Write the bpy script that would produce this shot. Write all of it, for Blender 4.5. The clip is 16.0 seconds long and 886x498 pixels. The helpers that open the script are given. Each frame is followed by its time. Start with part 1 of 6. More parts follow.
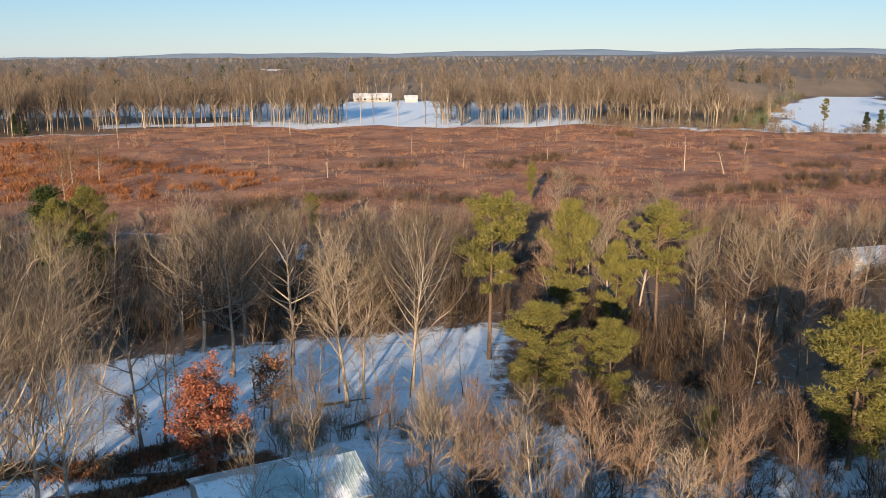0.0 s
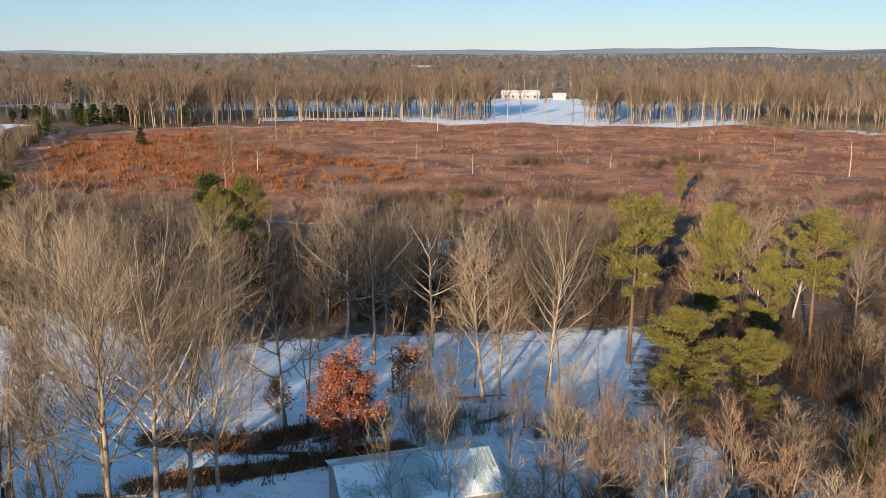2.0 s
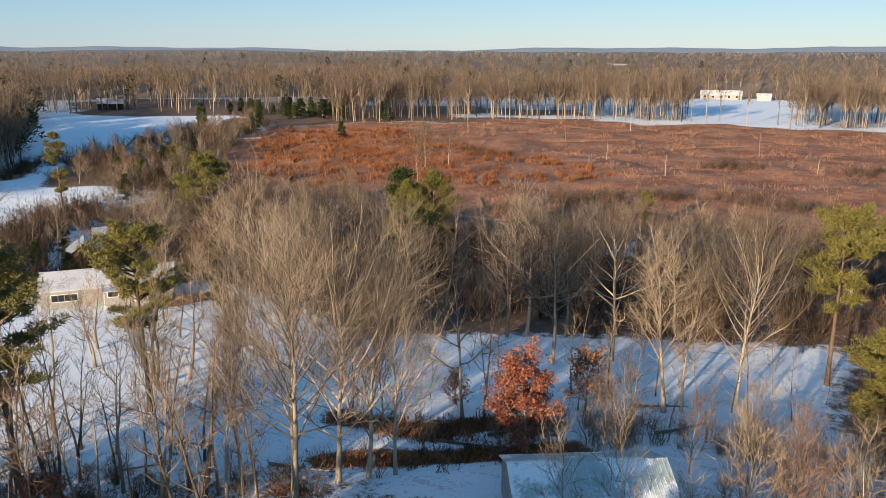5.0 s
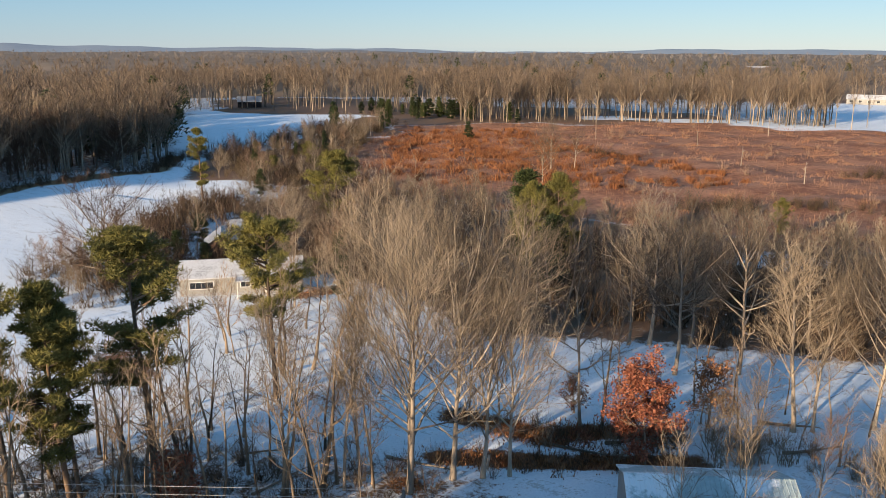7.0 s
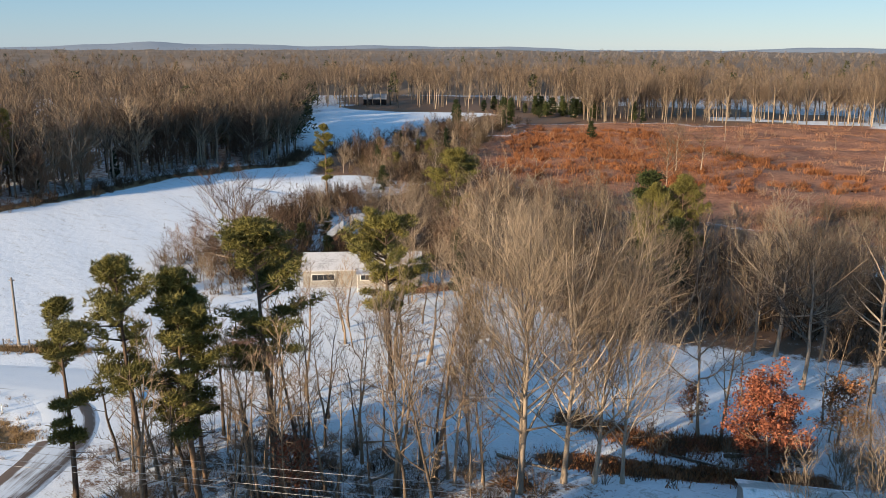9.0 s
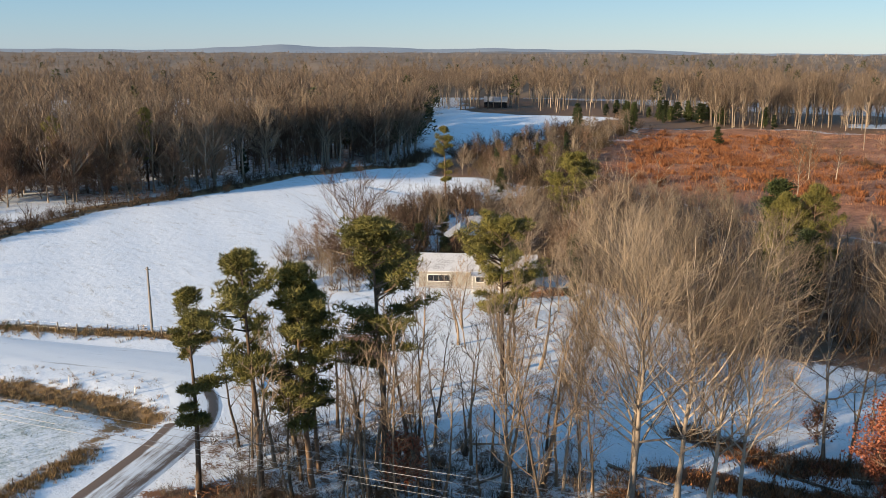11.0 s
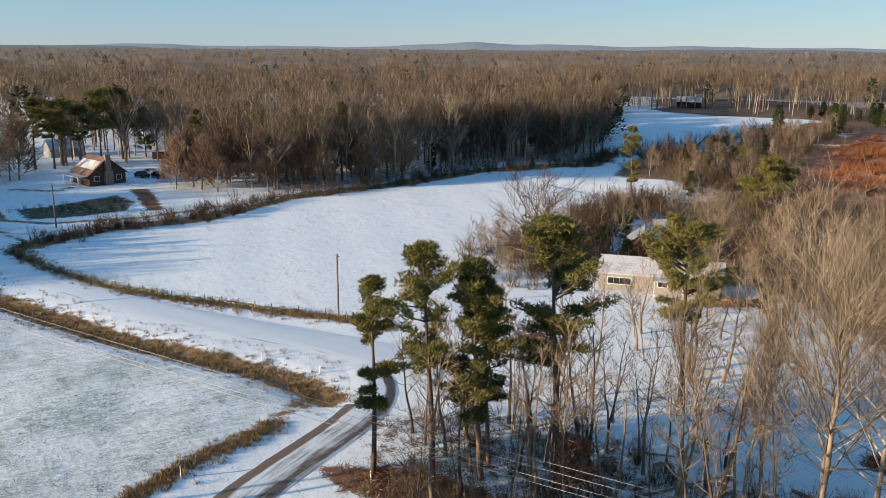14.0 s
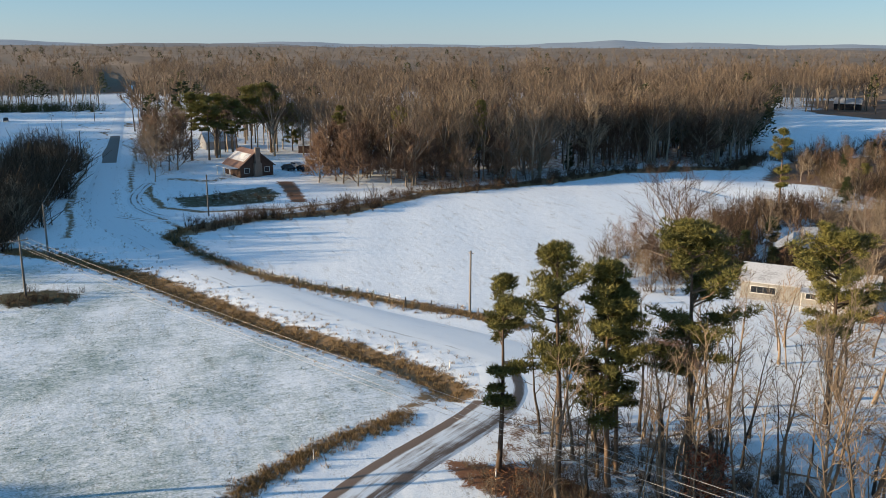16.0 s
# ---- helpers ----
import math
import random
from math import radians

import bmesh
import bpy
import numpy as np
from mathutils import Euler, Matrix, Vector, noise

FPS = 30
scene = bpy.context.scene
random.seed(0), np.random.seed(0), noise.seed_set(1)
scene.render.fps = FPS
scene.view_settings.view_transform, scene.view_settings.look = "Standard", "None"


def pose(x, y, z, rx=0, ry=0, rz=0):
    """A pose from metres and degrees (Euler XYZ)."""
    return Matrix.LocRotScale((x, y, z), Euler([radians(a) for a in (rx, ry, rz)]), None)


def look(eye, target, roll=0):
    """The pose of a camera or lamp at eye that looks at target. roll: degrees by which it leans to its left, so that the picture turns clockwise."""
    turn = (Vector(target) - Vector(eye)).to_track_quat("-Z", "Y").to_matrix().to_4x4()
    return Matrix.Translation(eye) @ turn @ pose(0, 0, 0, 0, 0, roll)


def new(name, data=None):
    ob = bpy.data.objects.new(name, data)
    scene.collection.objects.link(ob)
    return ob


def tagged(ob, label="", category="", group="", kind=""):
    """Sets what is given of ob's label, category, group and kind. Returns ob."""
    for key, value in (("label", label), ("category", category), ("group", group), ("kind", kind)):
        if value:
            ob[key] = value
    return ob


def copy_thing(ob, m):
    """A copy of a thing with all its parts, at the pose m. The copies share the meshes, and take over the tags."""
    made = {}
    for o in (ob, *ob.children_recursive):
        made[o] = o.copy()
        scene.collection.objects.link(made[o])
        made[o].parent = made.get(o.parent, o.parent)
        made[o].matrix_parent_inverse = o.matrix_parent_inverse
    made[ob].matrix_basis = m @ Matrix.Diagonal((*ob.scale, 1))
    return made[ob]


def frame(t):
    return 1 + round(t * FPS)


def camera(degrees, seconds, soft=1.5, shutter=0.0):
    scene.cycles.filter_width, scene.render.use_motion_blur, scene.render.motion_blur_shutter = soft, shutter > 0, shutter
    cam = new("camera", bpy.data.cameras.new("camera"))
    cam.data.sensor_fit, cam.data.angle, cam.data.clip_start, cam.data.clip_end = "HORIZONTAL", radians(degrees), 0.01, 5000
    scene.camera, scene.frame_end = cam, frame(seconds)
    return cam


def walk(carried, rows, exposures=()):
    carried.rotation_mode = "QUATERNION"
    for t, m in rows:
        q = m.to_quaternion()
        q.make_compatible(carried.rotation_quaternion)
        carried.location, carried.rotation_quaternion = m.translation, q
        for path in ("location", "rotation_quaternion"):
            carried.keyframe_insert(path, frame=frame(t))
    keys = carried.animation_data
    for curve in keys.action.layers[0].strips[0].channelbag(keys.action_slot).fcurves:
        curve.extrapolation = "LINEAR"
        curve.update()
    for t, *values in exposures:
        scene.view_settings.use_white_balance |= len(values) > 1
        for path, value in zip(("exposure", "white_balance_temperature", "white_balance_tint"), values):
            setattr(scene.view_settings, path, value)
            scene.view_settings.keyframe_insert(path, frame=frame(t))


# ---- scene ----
PATH = [
    (0.0, 0.19, -13.12, -0.16),
    (0.5, 2.62, -13.17, -0.24),
    (1.0, 5.07, -13.21, -0.03),
    (1.5, 7.52, -13.25, -0.00),
    (2.0, 9.95, -13.30, 0.04),
    (2.5, 12.36, -13.32, 0.02),
    (3.0, 14.75, -13.35, 0.09),
    (3.5, 17.10, -13.42, 0.13),
    (6.0, 26.61, -13.38, 0.11),
    (6.5, 28.99, -13.36, 0.15),
    (7.0, 31.12, -13.41, 0.22),
    (7.5, 33.17, -13.41, 0.17),
    (8.0, 35.41, -13.47, 0.15),
    (10.5, 44.95, -13.44, 0.27),
    (11.0, 47.26, -13.38, 0.25),
    (11.5, 49.24, -13.36, 0.33),
    (12.0, 50.98, -13.39, 0.37),
    (12.5, 52.78, -13.43, 0.37),
    (13.0, 54.97, -13.48, 0.36),
    (13.5, 57.34, -13.55, 0.31),
    (14.0, 59.69, -13.59, 0.32),
    (14.5, 62.03, -13.66, 0.33),
    (15.0, 64.36, -13.71, 0.24),
    (15.5, 66.66, -13.74, 0.25),
    (16.0, 68.94, -13.75, 0.31),
]


def aim(yaw, pitch, roll):
    """The camera hovers in one spot and turns; yaw to the left of +y, pitch up."""
    y, p = radians(yaw), radians(pitch)
    way = Vector((-math.sin(y) * math.cos(p), math.cos(y) * math.cos(p), math.sin(p)))
    return look(EYE, EYE + way * 2, roll)


EYE = Vector((0, 0, 32.0))
cam = camera(55.0, 16.0, soft=0.85)
walk(cam, [(t, aim(a, b, c)) for t, a, b, c in PATH], exposures=[(0.0, 0.04, 6280, 12), (7.0, 0.04, 6330, 12), (11.5, 0.06, 6420, 11), (16.0, -0.03, 6330, 9)])

# ---- sky and sun: low winter sun from behind the first view ----
SUN_YAW, SUN_UP = 169.0, 12.0
world = bpy.data.worlds.new("winter_sky")
scene.world = world
world.use_nodes = True
wt = world.node_tree
sky = wt.nodes.new("ShaderNodeTexSky")
sky.sky_type, sky.sun_disc = "NISHITA", False
sky.sun_elevation, sky.sun_rotation = radians(SUN_UP), radians(-SUN_YAW)
sky.air_density, sky.dust_density, sky.ozone_density = 0.85, 0.0, 1.7
sky_fill = wt.nodes.new("ShaderNodeMix")  # even blue fill added over the whole sky, brightens and blues the shade
sky_fill.data_type, sky_fill.blend_type = "RGBA", "ADD"
sky_fill.inputs[0].default_value = 1.0
sky_fill.inputs[7].default_value = (1.55, 3.85, 6.6, 1.0)
wt.links.new(sky.outputs[0], sky_fill.inputs[6])
wt.links.new(sky_fill.outputs[2], wt.nodes["Background"].inputs[0])
wt.nodes["Background"].inputs[1].default_value = 0.060
sun = new("sun", bpy.data.lights.new("sun", "SUN"))
sun.data.energy, sun.data.angle, sun.data.color = 10.0, radians(0.6), (1.0, 0.76, 0.49)
sy, se = radians(SUN_YAW), radians(SUN_UP)
sun.matrix_world = look(Vector((0, 0, 60)), Vector((0, 0, 60)) - Vector((-math.sin(sy) * math.cos(se), math.cos(sy) * math.cos(se), math.sin(se))))


# ---- materials ----
def material(name, rough=0.8, metal=0.0):
    m = bpy.data.materials.new(name)
    m.use_nodes = True
    b = m.node_tree.nodes["Principled BSDF"]
    b.inputs["Roughness"].default_value, b.inputs["Metallic"].default_value = rough, metal
    b.inputs["Specular IOR Level"].default_value = 0.3
    return m, m.node_tree, b


def node(tree, kind, **values):
    n = tree.nodes.new(kind)
    for k, v in values.items():
        n.inputs[k.replace("_", " ")].default_value = v
    return n


def noise_tex(tree, scale, detail=4.0, rough=0.6, vec=None):
    n = node(tree, "ShaderNodeTexNoise", Scale=scale, Detail=detail, Roughness=rough)
    if vec is not None:
        tree.links.new(vec, n.inputs["Vector"])
    return n.outputs["Fac"]


def place(tree, stretch=(1, 1, 1), spin=0.0):
    g = tree.nodes.new("ShaderNodeTexCoord")
    mp = tree.nodes.new("ShaderNodeMapping")
    mp.inputs["Scale"].default_value = stretch
    mp.inputs["Rotation"].default_value = (0, 0, spin)
    tree.links.new(g.outputs["Object"], mp.inputs["Vector"])
    return mp.outputs[0]


def ramp(tree, fac, stops):
    r = tree.nodes.new("ShaderNodeValToRGB")
    e = r.color_ramp.elements
    while len(e) < len(stops):
        e.new(0.5)
    for el, (p, c) in zip(e, stops):
        el.position, el.color = p, (*c, 1.0) if len(c) == 3 else c
    tree.links.new(fac, r.inputs[0])
    return r.outputs[0]


def mixed(tree, fac, a, b, mode="MIX"):
    n = tree.nodes.new("ShaderNodeMix")
    n.data_type, n.blend_type = "RGBA", mode
    for sock, v in ((n.inputs[0], fac), (n.inputs[6], a), (n.inputs[7], b)):
        if isinstance(v, (tuple, float, int)):
            sock.default_value = (*v, 1.0) if isinstance(v, tuple) else v
        else:
            tree.links.new(v, sock)
    return n.outputs[2]


def sums(tree, op, a, b, clamp=False):
    n = tree.nodes.new("ShaderNodeMath")
    n.operation, n.use_clamp = op, clamp
    for sock, v in zip(n.inputs, (a, b)):
        if isinstance(v, (float, int)):
            sock.default_value = v
        else:
            tree.links.new(v, sock)
    return n.outputs[0]


def bumped(tree, bsdf, height, strength=0.5, dist=0.05):
    n = node(tree, "ShaderNodeBump", Strength=strength, Distance=dist)
    tree.links.new(height, n.inputs["Height"])
    tree.links.new(n.outputs[0], bsdf.inputs["Normal"])


def varied(name, dark, light, scale=3.0, rough=0.85, per_object=0.25, island=False, metal=0.0, bump=0.0, stretch=(1, 1, 1), thin=0.0, span=0.22):
    """A surface between two tones by noise at two scales, and by object or by loose piece."""
    m, t, b = material(name, rough, metal)
    v = place(t, stretch)
    f = sums(t, "ADD", sums(t, "MULTIPLY", noise_tex(t, scale, vec=v), 0.65), sums(t, "MULTIPLY", noise_tex(t, scale * 7, vec=v), 0.35))
    if island:
        r = t.nodes.new("ShaderNodeNewGeometry").outputs["Random Per Island"]
    else:
        r = t.nodes.new("ShaderNodeObjectInfo").outputs["Random"]
    f = sums(t, "ADD", f, sums(t, "MULTIPLY", sums(t, "SUBTRACT", r, 0.5), per_object * 2))
    c = ramp(t, f, [(0.5 - span, dark), (0.5 + span, light)])
    t.links.new(c, b.inputs["Base Color"])
    if bump:
        bumped(t, b, f, 0.6, bump)
    if thin:  # leaves and needles let light through
        tr, mx = t.nodes.new("ShaderNodeBsdfTranslucent"), t.nodes.new("ShaderNodeMixShader")
        t.links.new(c, tr.inputs["Color"])
        mx.inputs[0].default_value = thin
        t.links.new(b.outputs[0], mx.inputs[1]), t.links.new(tr.outputs[0], mx.inputs[2])
        t.links.new(mx.outputs[0], t.nodes["Material Output"].inputs["Surface"])
    return m


BARK = varied("grey_brown_bark", (0.12, 0.098, 0.078), (0.38, 0.31, 0.24), 2.0, 0.9, 0.25, bump=0.03, stretch=(3, 3, 0.6))
PALE_BARK = varied("pale_bark", (0.17, 0.135, 0.105), (0.46, 0.385, 0.30), 1.2, 0.85, 0.2, bump=0.02, stretch=(2, 2, 0.7))
DARK_BARK = varied("dark_bark", (0.06, 0.045, 0.033), (0.30, 0.225, 0.155), 2.5, 0.9, 0.25, bump=0.03, stretch=(3, 3, 0.6))
PINE_BARK = varied("pine_bark", (0.05, 0.035, 0.026), (0.20, 0.135, 0.09), 3.0, 0.9, 0.25, bump=0.04, stretch=(3, 3, 1))
TWIG = varied("tan_twigs", (0.105, 0.080, 0.056), (0.32, 0.25, 0.175), 0.35, 0.85, 0.3, thin=0.15)
TWIG_GREY = varied("grey_brown_twigs", (0.065, 0.051, 0.039), (0.25, 0.195, 0.14), 0.35, 0.85, 0.3, thin=0.15)
TWIG_RED = varied("reddish_twigs", (0.095, 0.060, 0.042), (0.29, 0.19, 0.125), 0.5, 0.85, 0.3, thin=0.15)
TWIG_DARK = varied("dark_thin_twigs", (0.08, 0.058, 0.04), (0.28, 0.205, 0.135), 0.35, 0.85, 0.3)
NEEDLES = varied("pine_needles", (0.045, 0.050, 0.014), (0.25, 0.218, 0.056), 0.8, 0.65, 0.06, thin=0.14)
CEDAR = varied("cedar_needles", (0.012, 0.022, 0.008), (0.06, 0.075, 0.02), 0.6, 0.7, 0.2)
RED_LEAVES = varied("dry_red_leaves", (0.15, 0.045, 0.026), (0.42, 0.16, 0.09), 1.2, 0.7, 0.35, island=True, thin=0.3)
BROWN_LEAVES = varied("dry_brown_leaves", (0.15, 0.062, 0.026), (0.36, 0.17, 0.075), 1.2, 0.75, 0.35, island=True)
STRAW = varied("dry_straw_grass", (0.104, 0.068, 0.032), (0.304, 0.208, 0.100), 0.2, 0.85, 0.35, island=True)
FIELD_GRASS = varied("winter_field_grass", (0.035, 0.06, 0.03), (0.14, 0.17, 0.09), 0.3, 0.8, 0.3, island=True)
SEDGE = varied("red_broomsedge", (0.12, 0.052, 0.028), (0.38, 0.195, 0.105), 0.045, 0.85, 0.08, island=True, span=0.15)
ORANGE_SEDGE = varied("orange_broomsedge", (0.12, 0.042, 0.016), (0.28, 0.115, 0.045), 0.05, 0.85, 0.2, island=True)
BRUSH = varied("brown_brush", (0.032, 0.022, 0.014), (0.115, 0.076, 0.047), 0.2, 0.9, 0.35, island=True)
BRUSH_TAN = varied("tan_scrub", (0.055, 0.040, 0.022), (0.21, 0.145, 0.082), 0.15, 0.9, 0.12, island=True, thin=0.3)
FAR_TWIG = varied("far_woods_twigs", (0.075, 0.055, 0.040), (0.27, 0.20, 0.14), 0.06, 0.9, 0.03, island=True, thin=0.3, span=0.13)
FAR_TRUNK = varied("far_woods_trunks", (0.09, 0.072, 0.055), (0.36, 0.29, 0.215), 0.05, 0.9, 0.25, island=True)
FAR_PINE = varied("far_pine_needles", (0.016, 0.025, 0.010), (0.085, 0.085, 0.028), 0.03, 0.8, 0.3, island=True)
# wooded rise greyed in its base colour to look hazy with distance
HILLS_NEAR = varied("hazy_grey_rise", (0.13, 0.135, 0.145), (0.21, 0.205, 0.205), 0.006, 1.0, 0.1)
# hazy distance is painted into the colour of the farthest crowns
HAZY_WOODS = varied("hazy_grey_woods", (0.13, 0.115, 0.105), (0.25, 0.22, 0.20), 0.01, 1.0, 0.05, island=True)
CANOPY = varied("far_canopy", (0.088, 0.068, 0.053), (0.216, 0.164, 0.120), 0.012, 1.0, 0.1)
# the blue of hazy air is put into the hills' base colour
HILLS = varied("hazy_blue_hills", (0.20, 0.25, 0.31), (0.29, 0.33, 0.37), 0.004, 1.0, 0.1)
WOOD_POLE = varied("weathered_pole_wood", (0.09, 0.08, 0.07), (0.22, 0.195, 0.17), 3, 0.85, 0.2, stretch=(4, 4, 0.5))
BOARD = varied("brown_boards", (0.04, 0.024, 0.018), (0.12, 0.07, 0.05), 2, 0.8, 0.15, stretch=(1, 1, 6))
CREAM = varied("cream_siding", (0.22, 0.214, 0.198), (0.35, 0.338, 0.31), 0.8, 0.6, 0.05)
WHITE = varied("white_paint", (0.60, 0.58, 0.54), (0.80, 0.79, 0.76), 1.0, 0.5, 0.05)
GREY = varied("grey_paint", (0.22, 0.22, 0.23), (0.36, 0.36, 0.37), 1.0, 0.6, 0.1)
DARK = varied("dark_opening", (0.012, 0.012, 0.014), (0.03, 0.03, 0.034), 1.0, 0.25, 0.1)
STONE = varied("chimney_stone", (0.10, 0.075, 0.06), (0.25, 0.19, 0.15), 4, 0.9, 0.2, bump=0.04)
WIRE = varied("aluminium_wire", (0.30, 0.29, 0.28), (0.50, 0.48, 0.45), 1.0, 0.45, 0.1, metal=0.6)
SIGN_RED = varied("red_sign_paint", (0.42, 0.02, 0.015), (0.60, 0.04, 0.03), 2, 0.5, 0.1)
RUST_ROOF = varied("rusty_red_roof", (0.07, 0.04, 0.032), (0.20, 0.125, 0.10), 1.5, 0.6, 0.1)
GLASS_DARK = varied("window_pane", (0.015, 0.018, 0.022), (0.03, 0.034, 0.04), 1.0, 0.08, 0.1)
TYRE = varied("tyre_rubber", (0.012, 0.012, 0.012), (0.03, 0.03, 0.03), 4, 0.8, 0.1)


def snow_material(name, tint=(0.80, 0.82, 0.86), under=(0.30, 0.26, 0.2), bare=0.5, scale=0.6):
    """Thin old snow with what lies under it showing through in specks."""
    m, t, b = material(name, 0.65)
    v = place(t)
    big, fine = noise_tex(t, scale, 5, 0.6, v), noise_tex(t, scale * 9, 4, 0.65, v)
    f = sums(t, "ADD", sums(t, "MULTIPLY", big, 0.55), sums(t, "MULTIPLY", fine, 0.45))
    k = ramp(t, f, [(bare - 0.06, (0, 0, 0)), (bare + 0.05, (1, 1, 1))])
    white = ramp(t, fine, [(0.3, tuple(c * 0.9 for c in tint)), (0.7, tint)])
    t.links.new(mixed(t, k, under, white), b.inputs["Base Color"])
    bumped(t, b, f, 0.5, 0.06)
    return m


SNOW_ROOF = snow_material("snow_on_roof", (0.55, 0.56, 0.58), under=(0.26, 0.26, 0.27), bare=0.46, scale=0.5)


def metal_roof_material():
    m, t, b = material("galvanised_roof", 0.38, 0.0)
    v = place(t)
    f = sums(t, "ADD", sums(t, "MULTIPLY", noise_tex(t, 0.28, 3, 0.5, v), 0.8), sums(t, "MULTIPLY", noise_tex(t, 4.0, 4, 0.6, v), 0.2))
    k = ramp(t, f, [(0.47, (0, 0, 0)), (0.53, (1, 1, 1))])
    c = ramp(t, noise_tex(t, 1.4, 5, 0.6, v), [(0.3, (0.30, 0.37, 0.38)), (0.7, (0.44, 0.52, 0.53))])
    t.links.new(mixed(t, k, c, (0.82, 0.83, 0.85)), b.inputs["Base Color"])
    return m


METAL_ROOF = metal_roof_material()


def ground_material():
    """Cover of the ground by what grows or lies there: red sedge, straw, leaf litter, turf in thin snow, bare soil; else snow."""
    m, t, b = material("winter_ground", 0.85)
    v = place(t)
    one, two = t.nodes.new("ShaderNodeAttribute"), t.nodes.new("ShaderNodeAttribute")
    one.attribute_name, two.attribute_name = "cover", "cover_more"
    s1, s2 = t.nodes.new("ShaderNodeSeparateColor"), t.nodes.new("ShaderNodeSeparateColor")
    t.links.new(one.outputs["Color"], s1.inputs[0]), t.links.new(two.outputs["Color"], s2.inputs[0])
    n_big, n_mid, n_fine = noise_tex(t, 0.09, 5, 0.6, v), noise_tex(t, 0.7, 5, 0.62, v), noise_tex(t, 4.5, 4, 0.65, v)
    mixn = sums(t, "ADD", sums(t, "MULTIPLY", n_mid, 0.55), sums(t, "MULTIPLY", n_fine, 0.45))

    def masked(sock, soft=0.07, reach=1.0):
        f = sums(t, "ADD", sock, sums(t, "MULTIPLY", sums(t, "SUBTRACT", mixn, 0.5), reach * 1.6))
        return ramp(t, f, [(0.5 - soft, (0, 0, 0)), (0.5 + soft, (1, 1, 1))])

    snow = ramp(t, n_fine, [(0.25, (0.62, 0.68, 0.745)), (0.65, (0.75, 0.80, 0.855))])
    speck = ramp(t, sums(t, "ADD", sums(t, "MULTIPLY", n_big, 0.5), sums(t, "MULTIPLY", mixn, 0.5)), [(0.32, (1, 1, 1)), (0.375, (0, 0, 0))])
    col = mixed(t, speck, snow, (0.24, 0.20, 0.15))
    # drifts and tufts that just break the surface
    drift = noise_tex(t, 0.35, 6, 0.72, place(t, (0.5, 2.0, 1), radians(20)))
    fleck = ramp(t, sums(t, "ADD", sums(t, "MULTIPLY", drift, 0.6), sums(t, "MULTIPLY", n_fine, 0.4)), [(0.40, (1, 1, 1)), (0.455, (0, 0, 0))])
    col = mixed(t, sums(t, "MULTIPLY", fleck, 0.55), col, (0.34, 0.33, 0.30))
    # turf: short grass that shows through the snow in wind-drawn streaks
    streak = noise_tex(t, 0.9, 5, 0.7, place(t, (2.0, 0.55, 1), radians(-12)))
    blades = noise_tex(t, 5.5, 4, 0.75, place(t, (1.6, 0.7, 1), radians(-12)))
    tf = sums(t, "ADD", sums(t, "MULTIPLY", streak, 0.35), sums(t, "ADD", sums(t, "MULTIPLY", blades, 0.65), sums(t, "MULTIPLY", n_big, 0.45)))
    tk = ramp(t, tf, [(0.60, (1, 1, 1)), (0.80, (0, 0, 0))])
    turf_amount = sums(t, "MULTIPLY", ramp(t, s2.outputs[0], [(0.0, (0, 0, 0)), (1.0, (1, 1, 1))]), sums(t, "MULTIPLY", tk, 0.8))
    col = mixed(t, turf_amount, col, mixed(t, n_fine, (0.028, 0.080, 0.066), (0.11, 0.21, 0.175)))
    litter = mixed(t, n_fine, (0.07, 0.042, 0.028), (0.22, 0.135, 0.085))
    col = mixed(t, masked(s1.outputs[2], 0.09, 1.1), col, litter)
    straw = mixed(t, n_fine, (0.10, 0.062, 0.032), (0.29, 0.19, 0.095))
    col = mixed(t, masked(s1.outputs[1], 0.08, 0.9), col, straw)
    red = mixed(t, ramp(t, sums(t, "ADD", sums(t, "MULTIPLY", n_big, 0.6), sums(t, "MULTIPLY", n_mid, 0.4)), [(0.42, (0, 0, 0)), (0.57, (1, 1, 1))]), mixed(t, n_fine, (0.10, 0.038, 0.021), (0.25, 0.105, 0.056)), mixed(t, n_fine, (0.22, 0.095, 0.05), (0.46, 0.235, 0.135)))
    col = mixed(t, masked(s1.outputs[0], 0.1, 0.5), col, red)
    soil = mixed(t, n_fine, (0.080, 0.039, 0.022), (0.25, 0.118, 0.060))
    col = mixed(t, masked(s2.outputs[1], 0.10, 1.15), col, soil)
    dull = mixed(t, n_fine, (0.03, 0.03, 0.015), (0.10, 0.085, 0.04))
    col = mixed(t, masked(s2.outputs[2], 0.08, 0.9), col, dull)
    t.links.new(col, b.inputs["Base Color"])
    bumped(t, b, sums(t, "ADD", sums(t, "MULTIPLY", n_mid, 0.8), sums(t, "MULTIPLY", n_fine, 0.2)), 0.55, 0.2)
    return m


GROUND = ground_material()


